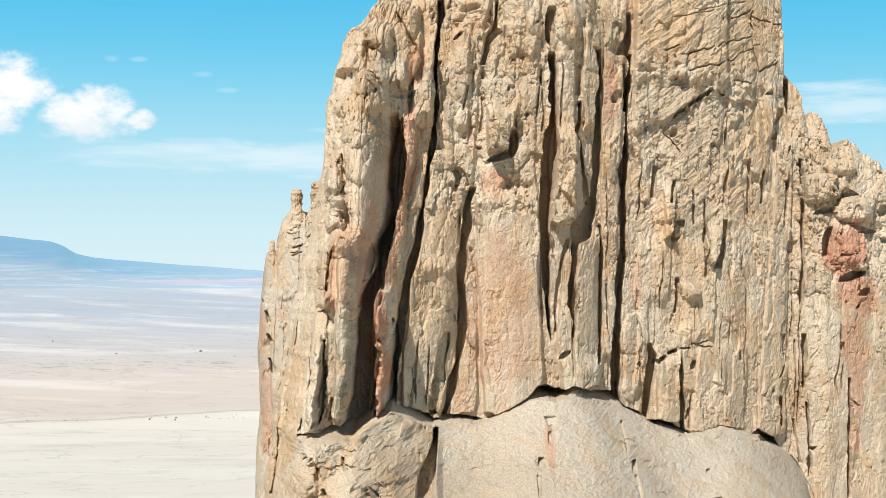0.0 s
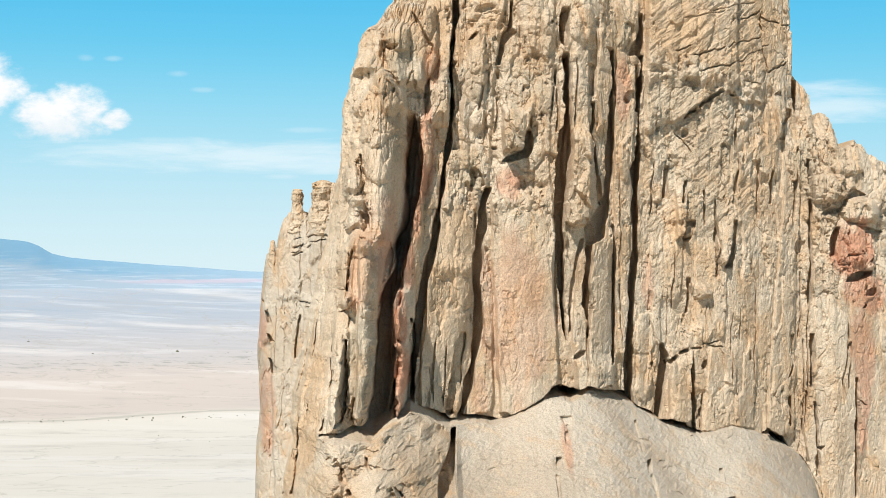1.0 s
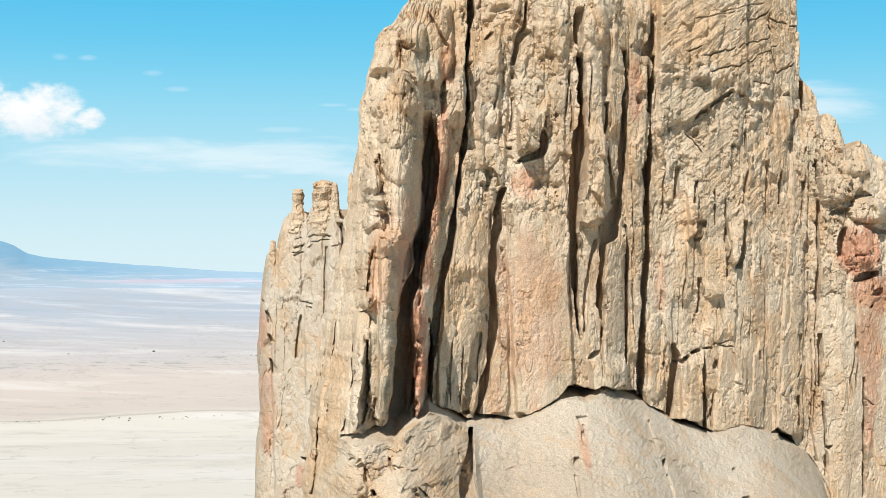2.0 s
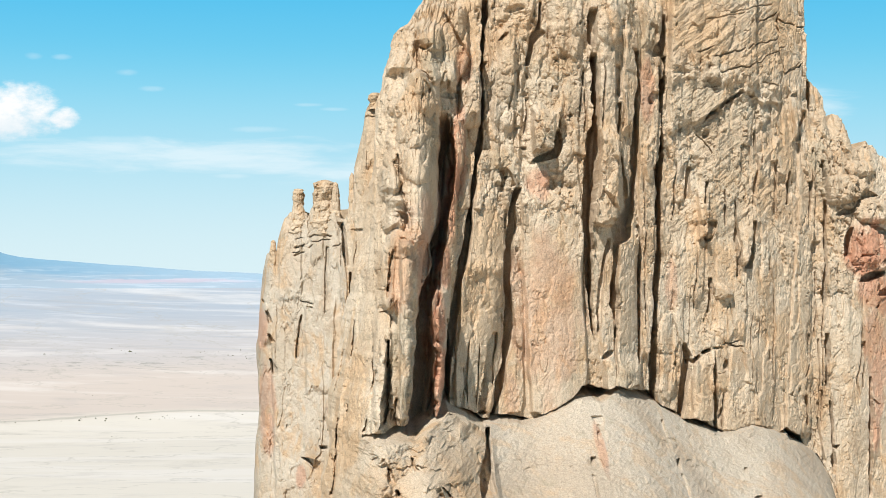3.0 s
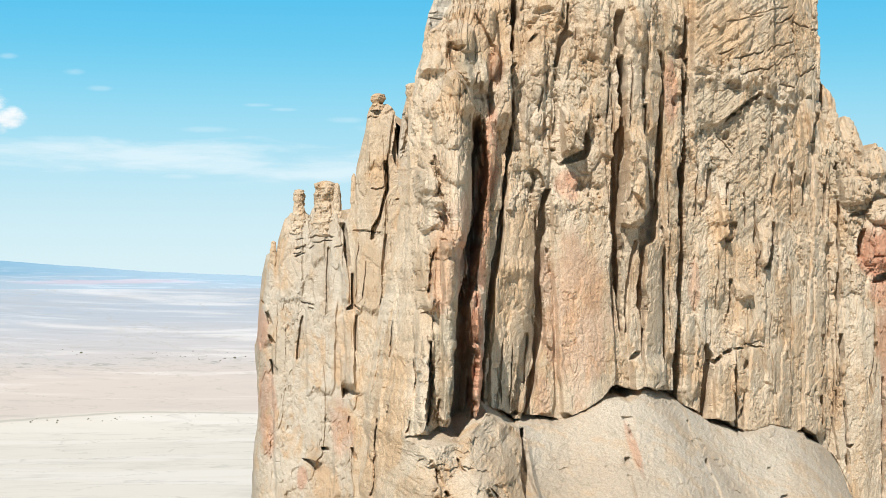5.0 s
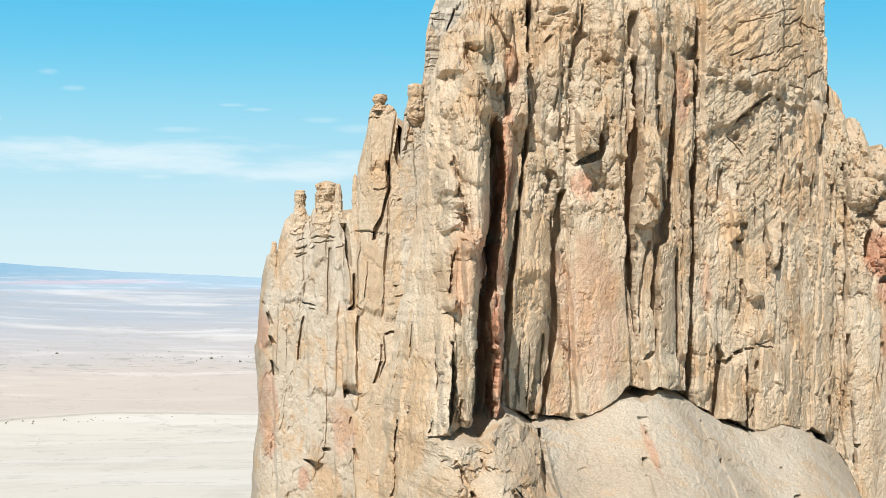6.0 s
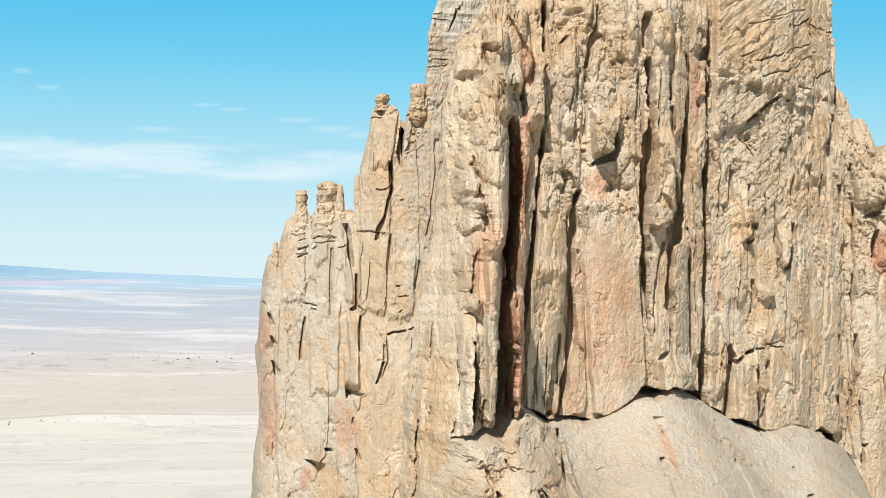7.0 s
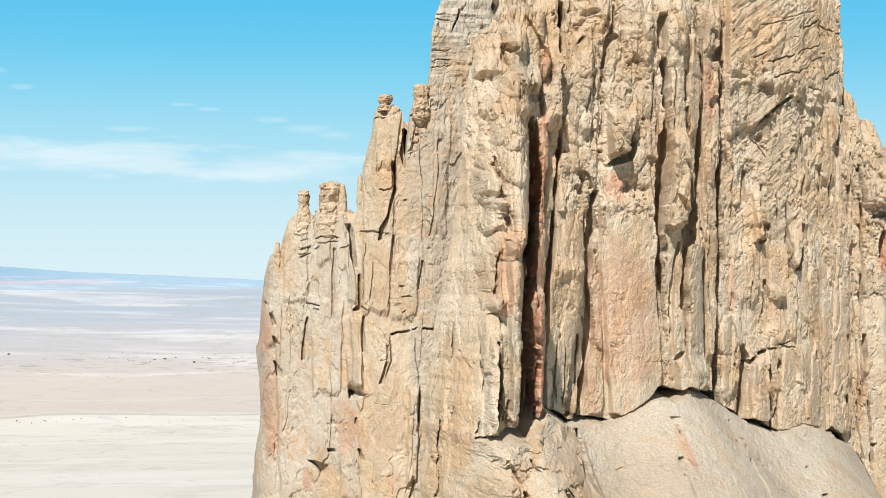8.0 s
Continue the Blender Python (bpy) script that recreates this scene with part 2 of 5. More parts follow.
def chips(u, v, seed):
    """Flat facets: each cell of an uneven mosaic has its own height and tilt; also how near its joint is."""
    u, v = np.asarray(u, np.float32), np.asarray(v, np.float32)
    iu, iv = np.floor(u), np.floor(v)
    best, second, level, other = np.full_like(u, 9.0), np.full_like(u, 9.0), np.zeros_like(u), np.zeros_like(u)
    for du in (-1, 0, 1):
        for dv in (-1, 0, 1):
            cu, cv = iu + du, iv + dv
            r1, r2, r3 = lattice(cu, cv, seed), lattice(cu, cv, seed + 1), lattice(cu, cv, seed + 2)
            px, pz = u - cu - r1, v - cv - r2
            d = np.sqrt(px * px + pz * pz)
            lev = r3 - 0.5 + 1.2 * (r1 - 0.5) * px + 1.2 * (r2 - 0.5) * pz
            near = d < best
            next_best = (d < second) & ~near
            other = np.where(near, level, np.where(next_best, lev, other))
            second = np.where(near, best, np.minimum(second, d))
            level = np.where(near, lev, level)
            best = np.where(near, d, best)
    t = np.clip((second - best) / 0.07, 0, 1)
    return 0.5 * (level * (1 + t) + other * (1 - t)), second - best


def step(t):
    t = np.clip(t, 0.0, 1.0)
    return t * t * (3 - 2 * t)


def along(pairs, v):
    xs, ys = zip(*sorted(pairs))
    return np.interp(v, xs, ys).astype(np.float32)


class Face:
    """A rock face over a grid of x and height (above or below the eye): y is how far away it stands."""

    def __init__(self, x, z, y):
        self.x, self.z, self.y = x, z, y
        self.ochre, self.grey, self.red = (np.zeros_like(x) for _ in range(3))

    def rows(self, z0, z1):
        zz = self.z[:, 0]
        return slice(max(0, np.searchsorted(zz, z0)), np.searchsorted(zz, z1))

    def crack(self, line, width, depth, wander=0.25, seed=1, lean=0.0):
        """An open joint down the face along line (x, z), pinched at both ends. Its left side is sheer, its right side slopes; lean > 0 makes that steeper."""
        zs = [p[1] for p in line]
        z0, z1 = min(zs), max(zs)
        r = self.rows(z0, z1)
        x, z = self.x[r], self.z[r]
        if not x.size:
            return
        zz = z[:, 0]
        mid = along([(b, a) for a, b in line], zz) + wander * 2.4 * fbm(zz / 3.4, zz * 0 + seed, 40 + seed, 3, 0.42)
        half = width * 0.5 * (0.75 + 0.7 * (fbm(zz / 3.2, zz * 0 + 3.3 + seed, 70 + seed, 3, 0.42) + 0.5))
        taper = min(3.5, 0.3 * (z1 - z0))
        ends = step((zz - z0) / taper) * step((z1 - zz) / taper)
        half = half * (0.4 + 0.6 * ends)
        ends = np.minimum(1, 1.6 * ends)
        half, mid, ends = half[:, None], mid[:, None], ends[:, None]
        d = (x - mid) / np.maximum(half, 0.05)
        near = step((1.15 + d) / 0.4)
        far = np.clip((2.0 - d) / (1.25 - lean), 0, 1)
        self.y[r] += depth * ends * near * far * (2 - far)

    def slot(self, rows, depth, seed=1, rise=0.5, lead=0.0, lead_depth=0.0):
        """An open slot with broken edges; rows: (height, left edge, right edge). Its floor rises to the right by that share.
        lead: how far to the left the rock begins to turn into it, and how deep it has turned at the lip."""
        z0, z1 = min(q[0] for q in rows), max(q[0] for q in rows)
        r = self.rows(z0, z1)
        x, z = self.x[r], self.z[r]
        if not x.size:
            return
        zz = z[:, :1]
        wide = 0.3 + 0.45 * min(1.0, float(np.mean([q[2] - q[1] for q in rows])) / 1.6)
        torn = wide * fbm(zz / 2.4, zz * 0 + seed, 600 + seed, 2, 0.4)
        torn2 = wide * fbm(zz / 2.4, zz * 0 + seed + 7.7, 650 + seed, 2, 0.35)
        a = along([(q[0], q[1]) for q in rows], zz) + torn - 0.03
        b = along([(q[0], q[2]) for q in rows], zz) + torn2 + 0.06
        b = np.maximum(b, a + 0.06)
        t = np.clip((x - a) / (b - a), 0, 1)
        ends = step((zz - z0) / 0.35) * step((z1 - zz) / 0.35)
        inside = step((x - a) / 0.14 + 0.6) * step((b - x) / 0.14 + 0.6)
        self.y[r] += depth * ends * inside * (1 - rise * t)
        if lead:
            self.y[r] += lead_depth * step((zz - z0) / 3.0) * step((z1 - zz) / 1.0) * np.clip((x - a + lead) / lead, 0, 1) ** 1.6 * step((b - x) / 0.14 + 0.6)

    def boss(self, rows, proud, seed=1, skew=0.7):
        """A swelling of the rock with a rounded crown; rows: (height, left edge, right edge). skew: where across it is proudest."""
        z0, z1 = min(q[0] for q in rows), max(q[0] for q in rows)
        r = self.rows(z0, z1)
        x, z = self.x[r], self.z[r]
        if not x.size:
            return
        zz = z + 0.7 * fbm(x / 0.9, z / 1.4, 710 + seed, 4)
        a = along([(q[0], q[1]) for q in rows], zz) + 0.5 * fbm(z / 1.3, z * 0 + seed, 730 + seed, 4)
        b = along([(q[0], q[2]) for q in rows], zz) + 0.5 * fbm(z / 1.3, z * 0 + seed + 3.1, 750 + seed, 4)
        t = (x - a) / np.maximum(b - a, 0.2)
        t = np.where(t < skew, t / (2 * skew), 0.5 + (t - skew) / (2 - 2 * skew))
        crown = np.sqrt(np.clip(4 * t * (1 - t), 0, 1))
        self.y[r] -= proud * crown * step((zz - z0) / 0.9) * step((z1 - zz) / 1.2)

    def slab(self, z_top, z_foot, left_top, left_foot, right_top, right_foot, proud, edge=0.3, round_off=0.35, seed=1, foot=1.5, top=2.5, tilt=0.0):
        """A slab or pillar that stands proud of the face (less than 0: a hollow). tilt: how much higher its foot is on the right."""
        r = self.rows(z_foot - 1 + min(tilt, 0), z_top + 3)
        x, z = self.x[r], self.z[r]
        if not x.size:
            return
        zz = z[:, :1]
        k = (zz - z_foot) / max(z_top - z_foot, 0.1)
        wob = 0.5 * fbm(zz / 3.2, zz * 0 + seed * 1.7, 90 + seed, 2, 0.35)
        wob2 = 0.5 * fbm(zz / 3.2, zz * 0 + seed * 2.9, 120 + seed, 2, 0.35)
        a = left_foot + (left_top - left_foot) * k + wob
        b = right_foot + (right_top - right_foot) * k + wob2
        jag = (0.7 + 0.5 * foot) * fbm(x / 1.1, z / 3.0, 150 + seed, 4)
        t = np.clip((x - a) / np.maximum(b - a, 0.1), 0, 1)
        inside = step((x - a) / edge) * step((b - x) / edge) * step((z + jag - z_foot - tilt * t) / foot) * step((z_top + 0.5 * top + jag - z) / top)
        crown = 1 - round_off + round_off * np.sqrt(np.maximum(0, 4 * t * (1 - t)))
        self.y[r] -= proud * inside * crown

    def knob(self, cx, cz, rx, rz, proud, seed=1, power=2.0):
        """A rounded boss (proud > 0), or a pocket."""
        r = self.rows(cz - 1.6 * rz, cz + 1.6 * rz)
        x, z = self.x[r], self.z[r]
        if not x.size:
            return
        d = np.hypot((x - cx) / rx, (z - cz) / rz) + (0.4 if proud > 0 else 0.9) * fbm(x / (rx * 0.9), z / (rz * 0.9), 200 + seed, 4)
        self.y[r] -= proud * np.sqrt(np.clip(1 - np.maximum(d, 0) ** power, 0, 1)) if proud > 0 else proud * step(1.2 - d)

    def joint(self, x0, z0, x1, z1, width, depth, seed=1):
        """A crack that may run level or slant: a groove along a straight line, slightly uneven."""
        r = self.rows(min(z0, z1) - 1.2, max(z0, z1) + 1.2)
        x, z = self.x[r], self.z[r]
        if not x.size:
            return
        lx, lz = x1 - x0, z1 - z0
        n = math.hypot(lx, lz)
        t = ((x - x0) * lx + (z - z0) * lz) / (n * n)
        d = ((x - x0) * -lz + (z - z0) * lx) / n + 0.5 * fbm(t * n / 1.6, t * 0 + seed, 230 + seed, 3)
        self.y[r] += depth * step(1.4 - np.abs(d) / (width * 0.5)) * step(t * n / 0.6) * step((1 - t) * n / 0.6)

    def stain(self, what, cx, cz, rx, rz, amount=1.0, seed=1):
        field = {"ochre": self.ochre, "grey": self.grey, "red": self.red}[what]
        d = np.hypot((self.x - cx) / rx, (self.z - cz) / rz) + 0.5 * fbm(self.x / 1.8, self.z / 4.0, 260 + seed, 4)
        np.maximum(field, amount * step((1.15 - d) / 0.5), out=field)


def sheet(name, verts, cells, material, parent, fields=None, label=""):
    """One mesh from the grid's points and the cells (n x 4) that belong to it."""
    used, inverse = np.unique(cells, return_inverse=True)
    me = bpy.data.meshes.new(name)
    me.vertices.add(len(used))
    me.vertices.foreach_set("co", np.ascontiguousarray(verts[used], dtype=np.float32).ravel())
    flat_ids = inverse.reshape(-1).astype(np.int32)
    me.loops.add(len(flat_ids))
    me.loops.foreach_set("vertex_index", flat_ids)
    me.polygons.add(len(cells))
    me.polygons.foreach_set("loop_start", np.arange(0, len(flat_ids), 4, dtype=np.int32))
    me.polygons.foreach_set("use_smooth", np.ptp(verts[cells][:, :, 1], axis=1) > 1.0)
    me.update(calc_edges=True)
    for key, values in (fields or {}).items():
        me.attributes.new(key, "FLOAT", "POINT").data.foreach_set("value", values[used].astype(np.float32))
    me.materials.append(material)
    ob = new(name, me)
    if parent:
        ob.parent = parent
    if label:
        tagged(ob, label)
    return ob


def cells_of(rows, cols):
    i = np.arange(rows * cols).reshape(rows, cols)
    return np.stack([i[:-1, :-1], i[:-1, 1:], i[1:, 1:], i[1:, :-1]], -1).reshape(-1, 4)


def group_thing(name, label, category):
    return tagged(new(name), label, category)


# ---- the front tower ----
rock_tower = group_thing("rock_tower", "fluted tan sandstone tower with dark fissures above a pale ledge", "rock tower")

EDGE = [(-70, -22.5), (-45, -21.5), (-22, -20.2), (-10, -18.4), (0, -16.4), (11, -14.8), (22.5, -13.0), (28, -12.0), (29.5, -10.3), (33, -8.3), (50, -5.0)]
PLAN = [(-26, 176.5), (-12.5, 176.5), (-10, 179), (-8, 183), (-6, 188), (-3, 193), (1.5, 198.5), (5, 200.5), (9, 201.5), (13, 203.5),
        (17, 206), (20, 210.5), (25, 215), (28, 217), (32, 219), (38, 223), (45, 230), (50, 235), (56, 237), (60, 240), (75, 250), (95, 268)]
LEAN_BACK = [(-26, 0.45), (-10, 0.45), (-2, 0.22), (5, 0.1), (15, 0.06), (60, 0.1)]
LEAN_LOW = [(-26, 0.4), (-14, 0.38), (-11.5, 0.22), (-10, 0.13), (-5, 0.06), (5, 0.1), (15, 0.06), (60, 0.1)]


def wall_at(x, zz):
    """How far away the bare wall stands, before its slabs and joints."""
    return along(PLAN, x) + np.where(zz > 0, along(LEAN_BACK, x), along(LEAN_LOW, x)) * zz


SIDE, RIGHT = 30, 82.0
s = np.concatenate([np.linspace(0, 0.86, 1060, endpoint=False), np.linspace(0.86, 1, 40)])[None, :]
z = np.concatenate([np.linspace(-62, -32, 50, endpoint=False), np.linspace(-32, 37.5, 800, endpoint=False), np.linspace(37.5, 46, 30)])[:, None]
COLS, ROWS_UP = s.size, z.size
edge = along(EDGE, z) + 0.9 * fbm(z / 4.0, z * 0, 5, 4)
gx = edge + s * (RIGHT - edge)
gx = gx.astype(np.float32)
gz = (z + 0 * gx).astype(np.float32)
u = gx - edge
gy = wall_at(gx, gz) + 0.8 * fbm(gx / 5, gz / 40, 7, 2)
turn = along([(-45, 17), (-18, 16), (30, 7)], gz) * np.clip(1 - u / 6.0, 0, 1) ** 1.7     # the flank turns away
gy += turn
face = Face(gx, gz, gy)


# the buttress and the great shaded fissure beside it
face.crack([(-5.65, 31.2), (-4.39, 27.73), (-2.8, 25.03)], 0.24, 1.2, 0.3, 3)
face.slab(23.6, 16.4, -10.79, -8.84, -4.10, -3.75, 2.0, 0.5, 0.6, 6, 1.5, 2.5)
face.slab(22.0, 0.6, -11.17, -13.17, -5.86, -8.17, 1.6, 0.6, 0.7, 7, 1.5, 2.5)
face.slab(12.7, 7.5, -12.98, -13.67, -11.02, -10.93, 1.3, 0.4, 0.8, 8, 1.5, 2.5)
face.slab(7.8, 4.3, -12.75, -13.11, -10.93, -10.74, 1.2, 0.4, 0.7, 9, 1.5, 2.5)
face.slab(1.8, -5.6, -13.57, -13.78, -11.72, -11.81, 1.0, 0.4, 0.7, 10, 1.5, 2.5)
face.slab(2.8, -18.6, -11.70, -11.69, -8.69, -10.33, 1.8, 0.35, 0.5, 11, 0.3, 2.5)
face.slab(-5.6, -18.0, -14.14, -14.86, -12.01, -12.97, 1.4, 0.5, 0.6, 12, 0.3, 2.5)
face.slab(-11.8, -18.4, -10.95, -11.15, -10.14, -10.33, 0.8, 0.2, 0.3, 14, 1.5, 2.5)
face.knob(-7.43, 27.5, 2.00, 2.04, 1.6, 15, 2.0)
face.knob(-11.46, 24.27, 1.24, 1.82, 0.8, 16, 2.0)
face.knob(-9.07, 21.14, 1.74, 1.68, 0.9, 17, 2.0)
face.knob(-12.63, -4.05, 0.95, 1.10, 0.8, 19, 2.0)
face.knob(-11.82, 6.52, 1.05, 1.02, 0.9, 20, 2.0)
face.slab(17.4, -17.3, -4.95, -8.68, -3.12, -6.36, 2.2, 0.3, 0.4, 21, 1.5, 2.5)
face.slab(27.3, 16.4, -3.28, -4.29, -0.66, -1.64, 1.8, 0.3, 0.5, 22, 1.5, 2.5)
face.slab(1.9, -18.3, -7.38, -8.91, -6.43, -7.88, 1.5, 0.25, 0.3, 23, 1.5, 2.5)
face.knob(-9.9, 16.54, 2.85, 3.40, 1.5, 24, 2.0)
face.knob(-8.96, 11.61, 2.17, 3.01, 1.2, 25, 2.0)
face.knob(-12.61, 9.38, 0.97, 2.18, 1.3, 26, 2.0)
face.knob(-6.99, 15.28, 1.09, 2.76, 0.9, 27, 2.0)
face.knob(-10.0, -1.95, 1.64, 3.72, 1.0, 28, 2.0)
face.knob(-11.57, 2.42, 1.57, 1.64, 1.0, 29, 2.0)
face.knob(-10.64, 30.09, 2.12, 1.75, 1.2, 30, 2.0)
face.knob(1.96, 24.76, 1.89, 4.32, 0.9, 34, 2.0)
face.knob(1.08, 17.87, 1.88, 2.88, 0.8, 35, 2.0)
face.knob(10.87, 29.42, 1.85, 2.92, 0.9, 36, 2.0)
face.knob(7.03, 22.73, 1.91, 3.60, 0.9, 37, 2.0)
face.knob(16.04, 30.93, 1.99, 2.52, 0.9, 38, 2.0)

# the next fissure and the columns to its side
face.slab(29.0, 16.1, -0.25, -0.12, 3.48, 3.28, 1.0, 0.4, 0.5, 41, 1.5, 2.5)
face.slab(9.3, -2.1, -1.80, -3.56, 2.80, 1.73, 1.3, 0.4, 0.45, 42, 2.5, 2.5)
face.slab(-0.1, -17.9, -3.94, -5.03, 1.75, 0.01, 1.4, 0.4, 0.5, 43, 0.3, 2.5)
face.slab(-8.4, -18.7, 2.19, 0.78, 4.42, 3.92, 0.9, 0.3, 0.4, 46, 0.3, 2.5)
face.crack([(-2.67, -8.17), (-3.5, -16.77)], 0.17, 0.8, 0.2, 47)
face.crack([(-1.46, -8.91), (-1.98, -17.62)], 0.16, 0.7, 0.2, 48)
face.knob(0.05, 12.81, 1.56, 1.40, 0.8, 50, 2.0)
face.slab(34.2, 29.1, 0.24, 0.14, 6.45, 5.29, 1.2, 0.5, 0.5, 51, 1.5, 2.5)
face.slab(29.1, 9.0, 0.91, -0.27, 5.43, 3.54, 1.0, 0.5, 0.5, 52, 1.5, 2.5)
face.slab(34.5, 25.8, 7.18, 8.17, 12.86, 11.98, 1.0, 0.4, 0.5, 54, 1.5, 2.5)
face.knob(3.51, 31.34, 2.16, 1.02, -1.0, 55, 2.0)
face.slab(19.5, 13.8, 5.16, 5.46, 9.44, 8.24, 3.4, 0.3, 0.45, 56, 0.25, 2.5)
face.knob(9.08, 9.86, 1.38, 1.28, -0.9, 60, 2.0)

# the broad pinkish panel
face.slab(8.8, -18.7, 3.54, 4.82, 12.16, 12.82, 1.5, 0.5, 0.25, 62, 0.3, 2.5)
face.slab(26.5, 8.8, 8.18, 8.70, 12.14, 11.77, 0.7, 0.4, 0.5, 63, 1.5, 2.5)
face.stain("red", 7.76, -6.42, 4.05, 11.20, 0.38, 64)
face.stain("red", 6.14, 9.82, 1.76, 2.13, 0.6, 65)

# the paired dark slots
face.slab(27.2, 5.3, 14.20, 13.45, 17.29, 16.54, 1.2, 0.3, 0.35, 70, 0.25, 2.5)
face.slab(16.6, 4.8, 14.23, 13.76, 17.83, 17.03, 1.6, 0.3, 0.3, 71, 0.25, 2.5)
face.slab(30.4, 16.9, 17.85, 18.14, 20.68, 20.28, 1.0, 0.3, 0.4, 77, 1.5, 2.5)
face.slab(34.6, 27.4, 13.25, 13.56, 20.02, 18.84, 0.8, 0.5, 0.5, 78, 1.5, 2.5)
face.slab(34.9, 28.4, 21.11, 21.57, 24.70, 24.77, 1.3, 0.6, 0.7, 79, 1.6, 3)
face.slab(29.1, -12.7, 21.02, 20.36, 24.40, 22.17, 1.1, 0.3, 0.4, 80, 1.5, 5)
face.crack([(21.68, 12.66), (21.25, -2.32)], 0.15, 0.6, 0.05, 82)
face.slab(4.3, -15.7, 16.52, 16.11, 20.45, 20.13, 1.5, 0.3, 0.35, 83, 0.3, 2.5)
face.slab(-6.2, -15.9, 13.95, 14.81, 16.39, 16.43, 0.9, 0.3, 0.4, 84, 0.3, 2.5)
face.slab(-12.4, -16.1, 14.28, 15.05, 20.63, 20.12, 1.8, 0.4, 0.5, 87, 0.3, 2.5)
face.crack([(15.16, 26.8), (14.71, 16.55)], 0.17, 0.7, 0.2, 88)
face.crack([(12.6, 25.88), (11.88, 17.86)], 0.17, 0.7, 0.2, 89)

# the broad right-hand wall and its cap
face.slab(40.4, 24.0, 26.14, 25.41, 50.27, 50.11, 1.0, 0.6, 0.2, 90, 2.5, 2.5)
face.slab(39.4, 16.9, 25.69, 25.11, 40.33, 39.16, 1.2, 0.6, 0.2, 91, 0.9, 2.5, 7.0)
face.joint(34.81, 34.7, 43.45, 37.67, 0.19, 0.45, 101)
face.joint(46.03, 28.04, 49.13, 30.57, 0.19, 0.45, 102)
face.joint(31.02, 33.49, 37.76, 35.45, 0.19, 0.45, 103)
face.knob(32.2, 24.9, 1.32, 0.79, -1.4, 106, 2.0)
face.knob(27.74, 26.16, 1.84, 0.78, -0.8, 107, 2.0)
face.slab(25.1, 23.0, 39.06, 39.00, 45.35, 45.27, 1.0, 0.4, 0.4, 108, 0.4, 2.5)
face.joint(29.99, 18.19, 32.63, 15.03, 0.16, 0.6, 109)
face.slab(10.7, 3.4, 29.66, 29.69, 31.88, 31.28, 1.4, 0.3, 0.5, 112, 0.25, 2.5)
face.knob(31.48, 4.55, 1.07, 1.08, 1.2, 113, 2.0)
face.slab(22.8, 11.3, 39.76, 39.41, 47.64, 47.78, 0.6, 0.4, 0.3, 118, 1.5, 2.5)
face.slab(2.3, -11.0, 32.62, 32.60, 37.85, 37.02, 0.7, 0.4, 0.4, 119, 1.5, 2.5)
face.slab(3.0, -5.4, 25.94, 25.35, 31.10, 30.39, 0.8, 0.4, 0.4, 121, 1.5, 2.5)
face.crack([(35.93, 10.13), (36.33, 3.05), (35.81, -2.44)], 0.26, 0.9, 0.3, 123)
face.crack([(34.23, 10.86), (34.29, 5.37)], 0.20, 0.9, 0.2, 124)
face.slab(-3.9, -17.4, 26.27, 24.67, 27.80, 26.99, 0.7, 0.4, 0.4, 125, 1.5, 2.5)
face.joint(33.34, -11.07, 36.55, -10.72, 0.19, 0.7, 128)
face.slab(-12.5, -21.1, 28.68, 28.17, 32.37, 31.99, 1.3, 0.3, 0.4, 129, 0.25, 2.5)
face.crack([(33.75, -17.08), (33.06, -22.78)], 0.15, 1, 0.2, 133)
face.slab(-11.1, -22.8, 34.46, 33.44, 42.68, 41.94, 0.6, 0.4, 0.3, 134, 0.3, 2.5)
face.crack([(42.24, 2.32), (42.42, -5.71), (41.77, -18.41)], 0.24, 0.6, 0.4, 135)
face.crack([(38.24, -5.6), (38.32, -17.34)], 0.17, 0.5, 0.3, 136)
face.crack([(29.49, 2.22), (28.96, -6.98)], 0.19, 0.6, 0.3, 137)
face.crack([(27.06, 14.48), (25.99, 5.24)], 0.19, 0.7, 0.3, 138)
face.slab(18.3, -25.2, 48.40, 43.55, 51.32, 49.03, 0.9, 0.3, 0.4, 141, 1.5, 2.5)
face.crack([(52.61, 14.21), (52.38, 1.58), (51.58, -10.9), (50.96, -24.04)], 0.20, 1.2, 0.2, 143)
face.crack([(50.13, 14.15), (49.59, 5.74)], 0.33, 1, 0.2, 144)
face.crack([(58.42, -7.7), (57.26, -21.01)], 0.24, 0.8, 0.3, 149)
face.slab(25.7, 17.4, 45.94, 46.81, 48.94, 48.85, 1.2, 0.4, 0.5, 151, 1.5, 2.5)

# the broken shoulder with its pockets
face.knob(61.3, 7.8, 4.29, 2.15, 2.4, 156, 2.6)
face.knob(56.18, 11.07, 4.55, 2.04, 2.0, 157, 2.6)
face.knob(59.44, 14.46, 3.03, 1.38, 1.2, 158, 2.0)
face.slab(6.3, -0.9, 57.57, 57.02, 62.81, 63.83, 1.2, 0.4, 0.2, 159, 1.5, 2.5)
face.knob(65.27, 5.11, 3.46, 1.22, -1.2, 161, 2.0)
face.knob(66.69, 10.38, 2.33, 2.64, 1.0, 162, 2.0)
face.stain("red", 60.04, 2.46, 3.96, 5.10, 1.0, 163)
face.stain("red", 61.97, -4.37, 3.94, 3.44, 0.8, 164)
face.stain("red", 60.94, -14.53, 2.45, 7.56, 0.6, 165)
face.stain("ochre", 34.75, 32.29, 11.60, 4.80, 0.7, 166)
face.stain("ochre", -4.24, 9.39, 1.07, 7.48, 0.9, 167)
